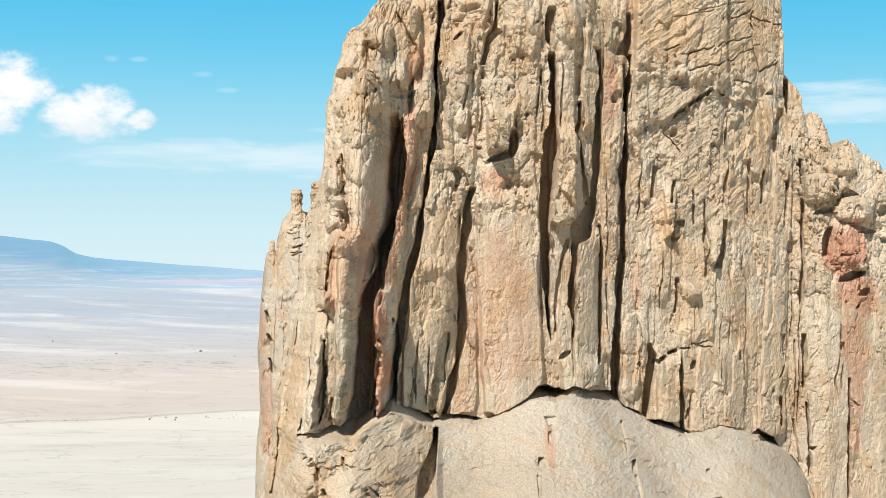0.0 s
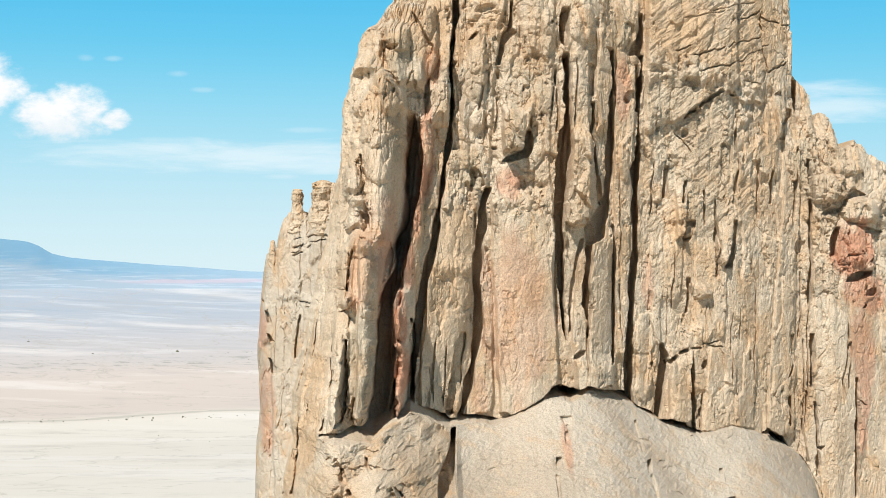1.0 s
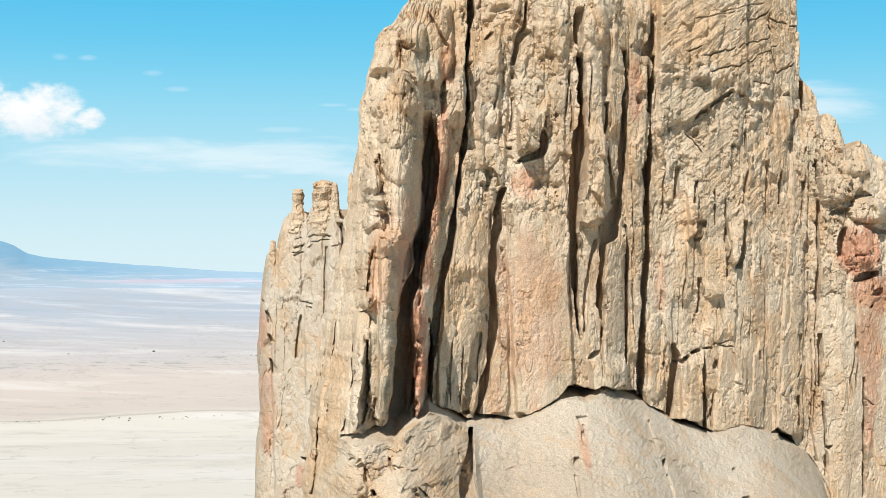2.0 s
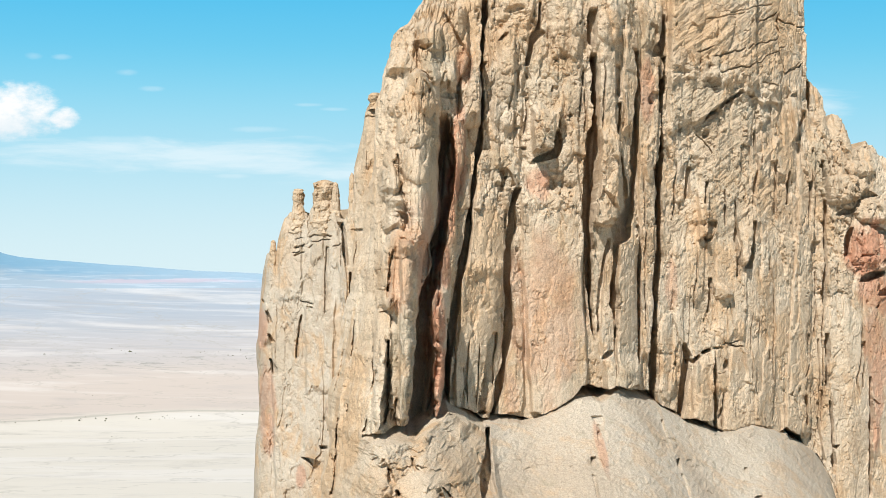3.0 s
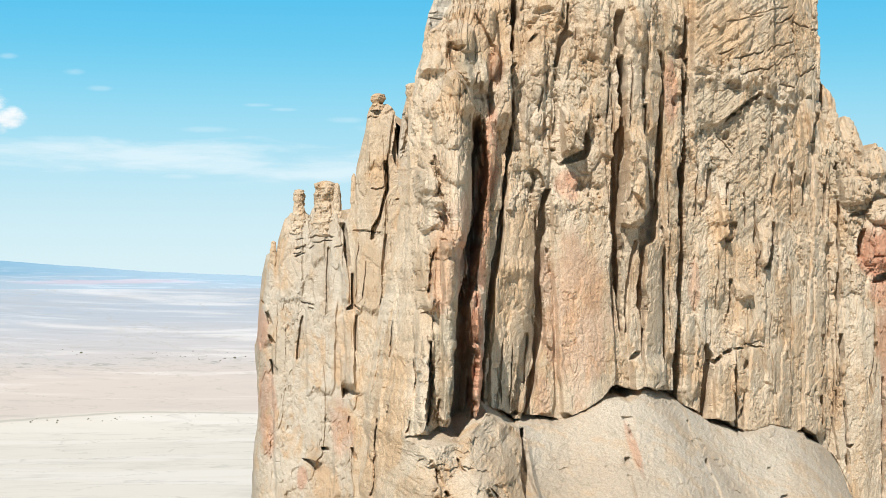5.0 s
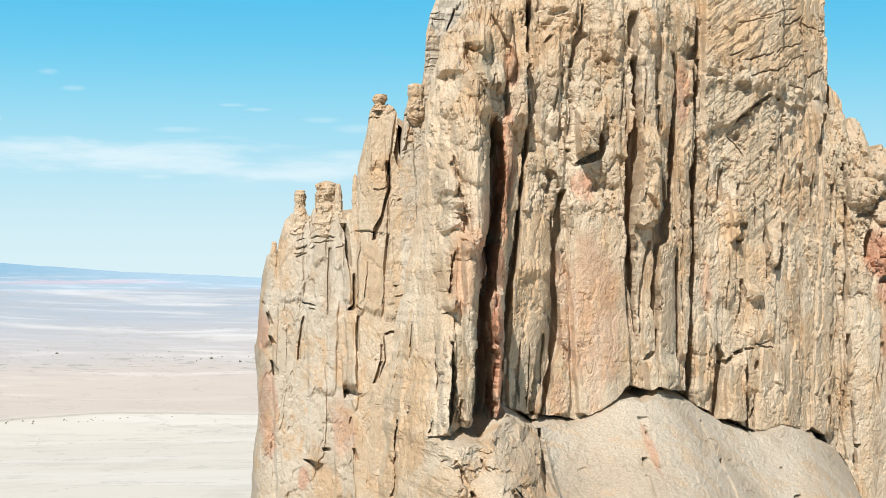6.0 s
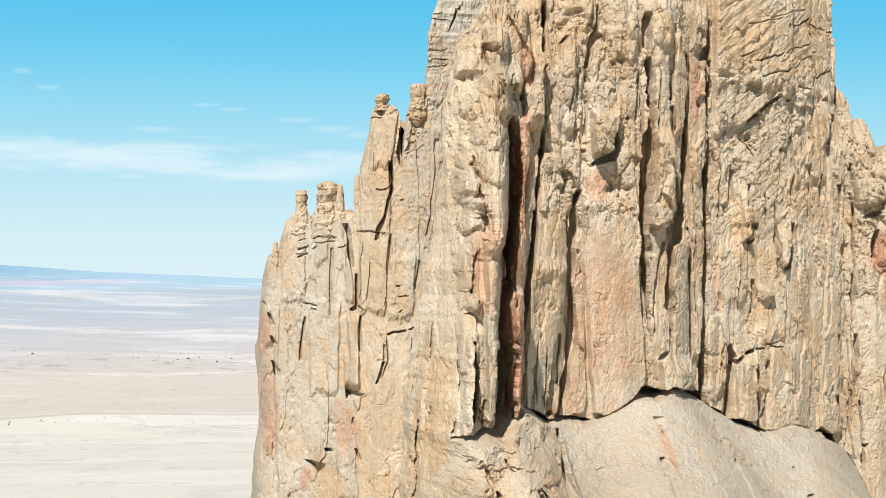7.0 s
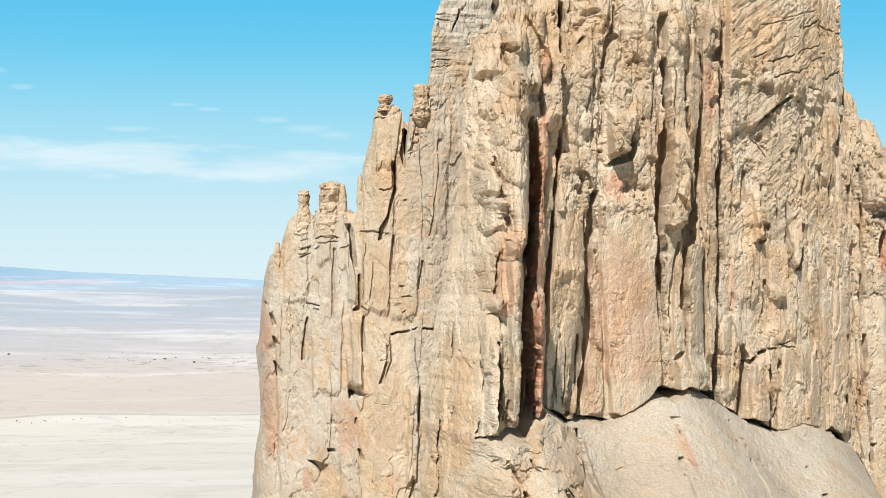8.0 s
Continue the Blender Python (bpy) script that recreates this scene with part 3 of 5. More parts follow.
face.stain("red", -3.85, 12.88, 0.92, 6.21, 0.7, 168)
face.stain("red", -7.49, -8.4, 1.17, 8.32, 0.5, 169)
face.stain("ochre", -8.87, 14.98, 3.99, 8.04, 0.65, 170)
face.stain("red", -9.55, 3.09, 2.84, 3.84, 0.3, 171)
face.stain("ochre", -1.28, -6.21, 3.09, 8.16, 0.75, 172)
face.stain("ochre", 0.01, 3.37, 2.52, 4.14, 0.7, 173)
face.stain("ochre", 7.84, -0.79, 3.68, 6.39, 0.5, 174)
face.stain("ochre", 15.8, 12.23, 4.93, 10.80, 0.3, 175)
face.stain("ochre", 44.84, 11.35, 6.96, 10.66, 0.45, 176)
face.stain("ochre", 35.69, -7.11, 6.64, 8.58, 0.3, 177)
face.stain("ochre", 30.5, -0.09, 3.53, 4.62, 0.45, 178)
face.stain("ochre", -12.29, -1.92, 2.19, 3.66, 0.6, 179)
face.stain("ochre", -10.99, 14.08, 2.30, 5.36, 0.5, 180)
face.stain("grey", -6.76, 23.73, 1.88, 3.60, 0.8, 181)
face.stain("grey", 6.94, 15.18, 1.76, 1.56, 0.45, 182)
face.stain("grey", -11.07, -10.5, 2.14, 5.70, 0.8, 183)
face.stain("grey", 33.55, 21.85, 5.72, 2.37, 0.6, 184)
face.stain("grey", 34.25, 11.64, 5.70, 9.36, 0.35, 185)
face.stain("grey", 22.26, 30.93, 2.34, 2.28, 0.6, 186)
face.stain("grey", -2.11, -14.26, 1.90, 3.35, 0.5, 187)
face.stain("grey", 51.63, 13.34, 1.91, 5.04, 0.7, 188)
face.stain("ochre", 0.91, 29.05, 10.04, 6.57, 0.6, 189)
face.stain("ochre", 16.02, 29.82, 7.48, 5.11, 0.5, 190)
face.stain("grey", 8.14, 22.76, 4.41, 4.32, 0.35, 191)
face.stain("grey", 29.86, 20.83, 4.45, 4.68, 0.45, 192)
face.stain("grey", 1.36, 11.84, 1.98, 2.84, 0.5, 193)
face.stain("ochre", 4.75, -11.95, 3.00, 4.14, 0.4, 194)
face.stain("ochre", 30.16, -16.91, 2.09, 3.80, 0.6, 195)
face.stain("grey", 17.13, -13.8, 2.48, 2.16, 0.6, 196)
face.stain("ochre", -9.64, 27.39, 2.88, 4.32, 0.4, 197)

# the great fissure: a deep shaded recess between the buttress and the rust-coloured flake
face.slot([(18.43, -6.36, -5.38), (15.73, -6.33, -5.10), (11.26, -6.41, -4.60), (6.49, -6.23, -5.28), (2.45, -7.27, -5.94), (-1.45, -8.16, -7.00)], 0.0, 760, lead=2.6, lead_depth=3.2)
face.slot([(17.64, -5.77, -5.38), (15.75, -6.01, -5.10), (13.34, -6.18, -4.62), (11.26, -6.28, -4.60), (8.52, -6.38, -4.91), (6.49, -6.23, -5.28), (4.46, -6.70, -5.45), (2.45, -7.15, -5.94), (0.49, -7.48, -6.47), (-1.45, -8.16, -7.11), (-2.71, -8.74, -7.52), (-4.59, -9.18, -8.09), (-7.10, -9.62, -8.02), (-9.62, -9.83, -7.55), (-12.12, -10.03, -7.42), (-14.60, -10.13, -7.47), (-17.02, -10.33, -7.86), (-18.79, -11.40, -8.54)], 6.5, 701, rise=0.25, lead=0.7, lead_depth=1.0)
face.slot([(-6.07, -5.90, -5.65), (-8.70, -6.02, -5.27), (-11.30, -6.13, -5.33), (-14.54, -6.18, -5.51), (-17.37, -6.71, -5.69)], 4.0, 702)
face.slot([(2.73, -8.27, -8.16), (1.44, -8.55, -7.96), (-0.16, -8.63, -8.17), (-2.06, -8.86, -8.51)], 2.0, 703)

# the joint that splits the flake from the broad column
face.slot([(33.60, -0.50, 0.21), (30.95, -0.64, 0.00), (28.73, -0.92, -0.35), (26.96, -1.33, -0.56), (25.80, -1.12, -0.77), (24.35, -1.12, -0.91), (22.22, -0.91, -0.70), (19.72, -0.98, -0.63), (17.57, -1.18, -0.84), (15.44, -1.32, -0.90), (13.66, -1.66, -1.18), (11.53, -2.06, -1.59), (9.43, -2.40, -1.85), (6.65, -2.73, -2.19), (4.59, -2.99, -2.38), (1.85, -3.50, -2.84), (-0.17, -4.08, -3.43), (-2.17, -4.59, -3.81), (-4.81, -5.03, -4.26), (-7.11, -5.27, -4.51), (-9.39, -5.58, -4.96), (-11.33, -5.70, -5.27), (-15.23, -5.82, -5.45), (-17.65, -6.12, -5.56)], 6.0, 704, rise=0.3)

# the slots beside the broad column
face.slot([(12.02, 1.54, 1.96), (11.03, 1.33, 2.67), (9.76, 1.12, 3.09), (9.34, 1.54, 2.52)], 2.0, 705)
face.slot([(9.65, 3.16, 3.79), (7.53, 2.87, 3.58), (5.07, 2.58, 3.36), (1.91, 1.95, 2.93), (-2.26, 1.87, 2.64), (-5.03, 1.80, 2.92), (-7.80, 2.01, 3.12), (-9.86, 1.66, 2.70), (-12.58, 1.24, 2.14), (-15.28, 0.62, 1.65), (-17.26, 0.00, 0.89), (-18.70, -0.41, 0.27)], 4.5, 706)
face.slot([(-8.07, 0.21, 0.69), (-9.76, -0.34, 0.69), (-11.78, -0.75, 0.41), (-13.79, -1.09, 0.07), (-15.78, -1.35, -0.41), (-18.16, -1.62, -0.88)], 2.2, 707)
face.slot([(-8.64, -4.77, -4.64), (-12.06, -4.95, -4.76), (-16.09, -5.26, -4.94)], 0.9, 708)
face.slot([(-11.55, -3.41, -3.28), (-15.48, -3.86, -3.67), (-16.91, -4.11, -3.86)], 0.8, 709)

# the paired slots and the wedge-shaped hollow
face.slot([(32.86, 13.70, 14.15), (31.17, 13.32, 14.07), (29.69, 13.02, 13.98), (28.75, 13.23, 13.90), (27.60, 13.60, 13.90)], 4.0, 710)
face.slot([(27.03, 13.67, 13.97), (24.28, 13.73, 14.33), (20.65, 13.49, 14.46), (17.61, 13.18, 14.44), (16.88, 12.66, 14.44), (14.14, 12.50, 14.50), (11.97, 12.27, 13.89), (7.66, 12.24, 13.57), (4.81, 12.60, 13.56), (1.24, 12.51, 13.46), (-2.31, 12.78, 13.45), (-5.15, 13.06, 13.58), (-7.99, 13.19, 13.64), (-9.69, 13.48, 13.70)], 6.5, 711, rise=0.2)
face.slot([(24.92, 12.55, 12.70), (22.03, 12.61, 12.83), (18.78, 12.52, 12.74), (16.55, 12.43, 12.66)], 1.2, 712)
face.slot([(0.89, 12.21, 12.36), (-3.72, 12.33, 12.55), (-7.62, 12.46, 12.75)], 1.0, 713)
face.slot([(28.39, 19.37, 20.72), (27.48, 20.05, 20.71), (24.34, 20.19, 20.68), (20.57, 19.83, 20.65), (17.60, 19.98, 20.71), (15.35, 19.70, 20.77), (12.36, 19.59, 20.43), (9.39, 19.31, 20.24), (8.03, 18.54, 20.07), (6.38, 17.52, 19.54), (5.04, 16.56, 18.94), (3.44, 16.70, 18.76), (3.00, 16.70, 18.17), (2.55, 16.47, 17.17), (1.26, 16.24, 16.92), (-2.34, 16.14, 16.82), (-5.20, 15.75, 16.65), (-5.77, 16.12, 16.65), (-9.49, 16.40, 16.55)], 4.5, 714, rise=0.25)
face.slot([(21.04, 17.21, 17.54), (17.96, 17.02, 17.60), (16.76, 16.78, 17.10), (15.44, 17.34, 17.84), (13.65, 17.66, 18.24), (10.75, 17.89, 18.56), (7.69, 18.12, 18.87)], 3.0, 715)
face.slot([(26.01, 16.99, 17.49), (24.58, 17.32, 17.65), (21.63, 17.21, 17.55)], 1.4, 716)
face.slot([(5.35, 20.21, 20.53), (1.29, 20.34, 20.66), (-3.86, 20.30, 20.54), (-8.99, 20.10, 20.34), (-13.00, 19.90, 20.15)], 2.0, 717)
face.slot([(-2.40, 21.12, 21.28), (-6.83, 21.32, 21.49), (-9.77, 21.38, 21.54)], 1.0, 718)
face.slot([(3.41, 15.64, 16.02), (1.25, 15.03, 15.56), (-0.90, 14.65, 15.09), (-5.17, 14.17, 14.47), (-8.71, 14.01, 14.23)], 1.4, 719)
face.slot([(-10.76, 15.42, 16.32), (-11.45, 14.51, 16.01), (-12.13, 14.29, 14.96)], 2.0, 720)

# the black joint down to the ledge
face.slot([(33.86, 24.60, 25.19), (31.31, 24.40, 25.24), (29.33, 23.71, 24.98), (27.75, 23.44, 24.37)], 3.5, 721)
face.slot([(28.20, 24.88, 25.30), (24.03, 24.50, 25.09), (20.95, 24.13, 24.72), (17.90, 23.94, 24.52), (14.86, 23.91, 24.49), (12.59, 23.72, 24.56), (9.57, 23.69, 24.53), (5.05, 23.40, 24.23), (1.31, 23.03, 24.19), (-0.19, 23.02, 24.01), (-3.91, 22.66, 23.73), (-6.88, 22.47, 23.53), (-9.83, 22.28, 23.34), (-13.51, 22.08, 23.23), (-16.44, 21.81, 23.12), (-18.81, 21.95, 23.42)], 7.0, 722, rise=0.2)
face.slot([(27.00, 23.77, 24.19), (23.22, 24.07, 24.41), (20.16, 23.96, 24.29)], 1.8, 723)
face.slot([(23.11, 22.65, 23.65), (21.73, 22.30, 23.64), (21.12, 22.55, 23.30)], 1.4, 724)

# joints of the broad wall
face.slot([(-10.45, 27.44, 27.69), (-13.01, 27.50, 28.40), (-14.50, 27.07, 28.22), (-16.73, 26.72, 27.79), (-18.95, 26.45, 27.51), (-20.72, 26.27, 27.17)], 5.0, 725)
face.slot([(-12.53, 31.90, 32.07), (-14.28, 31.96, 32.38), (-17.68, 31.75, 32.58), (-21.45, 31.78, 32.53), (-22.97, 32.01, 32.68)], 4.0, 726)
face.slot([(13.40, 28.53, 29.11), (10.86, 28.42, 28.91), (8.79, 27.99, 28.64)], 2.6, 727)
face.slot([(11.47, 31.22, 31.64), (9.38, 30.87, 31.20), (8.07, 30.52, 30.93)], 2.2, 728)
face.slot([(-1.72, 31.63, 31.88), (-4.01, 31.44, 31.85), (-6.75, 31.16, 31.40)], 2.0, 729)
face.slot([(6.23, 38.71, 39.19), (3.72, 38.38, 39.33), (1.37, 38.05, 38.90), (0.43, 37.51, 38.60), (-0.66, 37.40, 38.39)], 2.4, 730)
face.slot([(6.10, 31.57, 32.49), (5.02, 31.06, 32.48), (4.02, 30.55, 32.21), (3.02, 31.03, 31.69)], 2.2, 731)
face.slot([(-12.91, 33.92, 34.27), (-13.67, 33.49, 34.34), (-14.43, 33.56, 34.16)], 2.0, 732)
face.slot([(-19.40, 32.98, 33.40), (-20.74, 32.71, 32.96), (-22.60, 32.35, 32.60)], 1.2, 733)
face.slot([(10.25, 34.27, 34.53), (7.53, 34.14, 34.40), (5.21, 34.11, 34.28)], 1.2, 734)
face.slot([(5.24, 35.93, 36.19), (2.13, 35.79, 36.05), (-1.90, 35.90, 36.33)], 1.4, 735)
face.slot([(21.19, 39.67, 39.86), (17.98, 39.51, 39.80), (13.22, 39.61, 39.90), (9.63, 38.97, 39.25)], 1.2, 736)
face.slot([(15.06, 43.45, 43.65), (11.02, 43.26, 43.66), (6.20, 43.26, 43.55)], 1.2, 737)
face.slot([(13.60, 45.83, 46.23), (11.13, 45.47, 45.87), (8.52, 45.30, 45.61)], 1.8, 738)
face.slot([(-12.00, 41.02, 41.41), (-13.57, 41.18, 41.47)], 1.4, 739)
face.slot([(18.66, 31.15, 31.57), (17.81, 31.06, 31.89), (17.19, 31.22, 31.63)], 1.2, 740)
face.joint(28.23, -13.40, 30.03, -12.25, 0.6, 2.2, 741)
face.joint(30.03, -12.25, 31.67, -11.53, 0.5, 2.0, 742)
face.joint(31.67, -11.61, 33.69, -11.45, 0.3, 0.9, 743)
face.joint(34.47, -10.94, 36.96, -11.18, 0.22, 0.8, 744)
face.joint(31.09, 20.12, 33.40, 21.50, 0.5, 1.6, 745)
face.joint(33.40, 21.58, 37.55, 24.08, 0.55, 2.0, 746)
face.joint(37.55, 24.08, 39.61, 23.41, 0.3, 1.0, 747)
face.joint(31.15, 25.09, 32.16, 25.39, 0.4, 1.2, 748)
face.joint(32.20, 28.44, 37.66, 30.21, 0.22, 0.8, 749)
face.joint(37.66, 30.21, 44.35, 32.61, 0.2, 0.7, 750)
face.joint(29.70, 28.58, 32.22, 30.01, 0.2, 0.7, 751)
face.joint(33.47, 26.36, 39.32, 28.18, 0.2, 0.7, 752)
face.joint(39.32, 28.18, 45.85, 31.83, 0.15, 0.5, 753)
face.joint(44.01, 35.68, 47.90, 34.97, 0.2, 0.9, 754)
face.joint(47.90, 34.97, 50.28, 35.48, 0.22, 1.0, 755)
face.joint(40.41, 34.46, 44.43, 36.41, 0.2, 0.7, 756)
face.joint(44.23, 36.55, 44.26, 33.09, 0.16, 0.7, 757)
face.joint(44.16, 33.07, 45.65, 27.51, 0.14, 0.6, 758)
face.joint(45.24, 27.46, 48.91, 29.75, 0.25, 1.0, 759)
face.joint(40.44, 25.91, 44.19, 25.53, 0.18, 0.7, 760)

# the slot behind the cap and the ribs below it
face.slot([(27.56, 50.01, 51.09), (26.38, 50.17, 51.07), (23.87, 50.38, 51.01), (21.77, 50.42, 50.96), (20.52, 50.75, 50.93)], 5.0, 761, rise=0.1)
face.slot([(22.92, 48.63, 49.68), (21.69, 48.81, 49.86), (20.32, 47.73, 48.36), (18.00, 47.67, 48.19)], 1.6, 762)
face.slot([(25.26, 47.44, 47.86), (24.37, 46.39, 47.84)], 1.2, 763)
face.slot([(15.55, 52.06, 52.42), (12.21, 52.16, 52.70), (9.72, 52.46, 53.09), (5.57, 52.54, 52.89), (1.44, 52.44, 52.88), (-2.68, 52.16, 52.60), (-7.19, 51.87, 52.31)], 3.2, 764)
face.slot([(-10.05, 52.33, 52.86), (-11.68, 51.85, 52.91), (-14.13, 52.05, 52.76), (-15.75, 52.01, 52.45), (-18.19, 52.31, 52.57)], 3.6, 765)
face.slot([(-19.81, 52.35, 52.62), (-23.05, 52.45, 52.89), (-26.29, 52.63, 53.16), (-30.71, 52.52, 53.22)], 3.0, 766)
face.slot([(-26.32, 53.16, 54.39), (-27.10, 52.87, 53.66)], 2.0, 767)
face.slot([(3.50, 50.09, 51.77), (2.26, 49.75, 51.57), (1.44, 50.13, 50.92)], 1.2, 768)
face.slot([(-9.97, 48.60, 49.22), (-14.03, 48.91, 49.52), (-16.36, 47.62, 48.03)], 1.2, 769)
face.slot([(-18.80, 48.07, 48.58), (-21.19, 47.80, 48.31), (-23.26, 47.85, 48.26)], 2.4, 770)
face.slot([(-22.18, 50.28, 50.63), (-26.21, 50.71, 50.97), (-28.80, 51.00, 51.43)], 1.4, 771)
face.slot([(-10.85, 50.90, 51.08), (-17.34, 50.83, 51.01), (-22.18, 50.54, 50.72)], 1.0, 772)
face.slot([(-1.03, 50.69, 50.95), (-7.58, 50.62, 50.89), (-10.84, 50.20, 50.37)], 1.0, 773)
face.slot([(-11.35, 58.65, 59.06), (-14.32, 58.66, 58.86), (-18.41, 58.32, 58.52)], 1.6, 774)
face.slot([(-16.67, 59.59, 59.80), (-20.96, 59.55, 59.96), (-25.87, 59.39, 59.89), (-30.76, 59.23, 59.83), (-34.46, 59.00, 59.40)], 4.0, 775)
face.joint(59.89, -20.14, 61.66, -20.99, 0.2, 0.8, 776)

# pockets and overhangs of the broken shoulder
face.slot([(5.62, 57.06, 57.36), (3.53, 55.71, 57.30), (2.70, 55.51, 57.27), (1.03, 55.74, 57.02)], 3.2, 777, rise=0.1)
face.slot([(-0.89, 61.23, 62.96), (-1.39, 59.59, 62.84), (-2.06, 58.55, 62.00), (-2.72, 58.32, 59.96)], 2.8, 778, rise=0.1)
face.slot([(-3.42, 62.98, 63.80), (-4.43, 61.92, 63.86), (-4.93, 62.11, 63.13)], 2.0, 779)
face.slot([(-5.93, 61.47, 62.18), (-6.67, 60.64, 61.85)], 1.8, 780)
face.slot([(11.42, 59.81, 60.42), (10.43, 59.16, 62.63), (9.88, 58.93, 60.37)], 2.0, 781)
face.slot([(8.46, 56.23, 57.86), (7.78, 54.74, 57.64), (7.26, 54.19, 55.81)], 1.8, 782)
face.slot([(5.85, 60.24, 60.85), (5.05, 61.84, 65.96), (4.54, 62.23, 65.94)], 2.0, 783)
face.slot([(4.07, 66.34, 67.91), (3.04, 66.51, 68.40)], 2.0, 784)
face.slot([(9.06, 66.52, 67.78), (8.02, 66.06, 67.95), (7.16, 66.45, 67.50)], 2.0, 785)
face.slot([(14.39, 66.29, 66.71), (13.55, 66.89, 67.31)], 1.2, 786)
face.slot([(1.63, 58.87, 61.11), (0.96, 58.23, 59.67)], 1.2, 787)
face.slot([(0.12, 57.80, 59.23), (-0.38, 57.58, 58.40)], 1.2, 788)

# overhangs and joints of the upper columns
face.slot([(17.00, 9.01, 9.30), (15.78, 8.58, 9.51), (14.56, 8.22, 9.36), (13.40, 5.93, 8.78), (12.67, 5.50, 6.21)], 3.0, 790, rise=0.1)
face.slot([(33.38, 6.57, 6.93), (31.20, 6.42, 6.70), (29.75, 6.27, 6.70), (29.32, 5.84, 7.41), (28.59, 5.55, 6.84), (27.71, 5.41, 5.98), (26.11, 5.12, 5.47), (24.81, 4.83, 5.26)], 2.6, 791)
face.slot([(24.31, 4.68, 5.11), (23.02, 5.04, 5.46)], 1.4, 792)
face.slot([(22.58, 8.39, 8.96), (21.57, 8.24, 8.67)], 1.2, 793)
face.slot([(18.99, 8.66, 8.88), (17.00, 9.01, 9.23)], 1.2, 794)
face.slot([(21.08, 4.89, 5.10), (16.07, 4.59, 4.88)], 1.0, 795)
face.slot([(14.78, 3.95, 4.59), (14.07, 4.37, 4.73)], 1.6, 796)
face.slot([(11.13, 7.49, 8.06), (9.71, 7.91, 8.62), (8.44, 8.76, 9.19)], 1.0, 797)
face.slot([(22.47, 2.76, 3.11), (18.87, 2.33, 2.75)], 1.0, 798)
face.slot([(25.26, -0.98, -0.28), (24.81, -1.12, -0.42), (24.30, -1.05, -0.70)], 2.0, 799)
face.slot([(28.97, 1.99, 2.56), (28.23, 1.42, 2.13), (27.63, 1.13, 1.56)], 1.8, 800)
face.slot([(20.57, -8.02, -7.77), (19.86, -8.13, -7.82), (19.53, -7.94, -7.82)], 1.4, 801)
face.slot([(26.20, -8.87, -7.35), (25.76, -8.74, -7.60), (25.37, -8.35, -8.10)], 1.6, 802)
face.slot([(26.02, -9.06, -8.94), (22.84, -9.06, -8.88)], 1.0, 803)
face.slot([(21.15, -8.66, -8.53), (19.85, -7.51, -7.14), (18.68, -6.99, -6.74)], 1.0, 804)
face.slot([(21.17, -5.21, -3.39), (20.36, -6.38, -3.73), (19.83, -6.50, -5.33)], 1.5, 805)
face.slot([(23.16, -5.76, -5.43), (21.27, -6.39, -6.13)], 1.0, 806)
face.slot([(12.63, -11.77, -11.65), (10.68, -11.53, -11.35), (9.06, -11.43, -11.07), (7.75, -11.63, -11.39)], 2.0, 807)
face.slot([(6.00, -11.94, -11.58), (5.52, -11.21, -10.62), (4.57, -10.95, -10.54), (3.49, -10.81, -10.57)], 1.6, 808)
face.slot([(3.10, -11.50, -11.15), (2.47, -11.37, -10.78), (2.09, -11.12, -10.77)], 1.2, 809)
face.slot([(1.70, -12.34, -12.16), (-2.00, -12.72, -12.48), (-3.83, -12.86, -12.68)], 1.2, 810)
face.slot([(-3.53, -12.34, -12.05), (-4.75, -12.37, -12.09), (-5.35, -13.66, -12.19)], 1.4, 811)
face.slot([(-8.06, -12.94, -12.59), (-10.44, -12.95, -12.54), (-12.81, -12.95, -12.55), (-15.14, -13.40, -12.56), (-17.14, -13.79, -12.80)], 3.0, 812, rise=0.2)
face.slot([(-8.84, -10.34, -9.94), (-11.90, -10.54, -10.03), (-15.53, -10.62, -10.29)], 2.0, 813)
face.slot([(-14.13, -11.78, -11.56), (-16.80, -11.84, -11.52)], 1.2, 814)
face.slot([(-16.32, -15.16, -15.04), (-17.91, -15.46, -15.28)], 1.6, 815)

# rounded bosses of the buttress, and hanging lips of the wall
face.boss([(32.76, -8.21, -5.93), (31.45, -9.28, -2.95), (28.18, -9.00, -2.38), (25.24, -9.05, -2.79), (23.05, -8.66, -3.20), (20.97, -7.02, -4.27)], 3.2, 831)
face.boss([(22.93, -9.67, -9.00), (21.28, -10.85, -7.79), (19.33, -12.33, -6.75), (17.27, -12.37, -6.22), (13.80, -12.48, -6.06), (9.00, -11.30, -6.14), (4.34, -10.05, -7.06), (1.61, -9.82, -8.43)], 2.7, 832)
face.boss([(13.06, -12.45, -12.03), (11.58, -12.99, -11.55), (8.89, -13.30, -11.30), (7.68, -12.84, -11.65)], 1.9, 833)
face.boss([(8.18, -12.28, -11.60), (6.88, -12.87, -10.70), (5.96, -12.89, -10.80)], 2.0, 834)
face.boss([(5.98, -13.12, -11.57), (4.95, -13.68, -10.63), (3.52, -13.51, -10.59)], 1.7, 835)
face.boss([(3.12, -12.80, -10.70), (1.10, -13.27, -9.92), (-2.03, -12.80, -9.99), (-5.72, -12.45, -9.85), (-10.58, -12.54, -9.93), (-14.19, -12.47, -10.13), (-17.00, -12.26, -10.87)], 2.0, 836)
face.boss([(2.38, -13.98, -12.61), (-0.16, -14.11, -12.41), (-2.78, -14.06, -12.77)], 1.4, 837)
face.boss([(-2.53, -13.63, -12.92), (-3.89, -14.29, -12.20), (-5.34, -14.02, -12.28)], 1.5, 838)
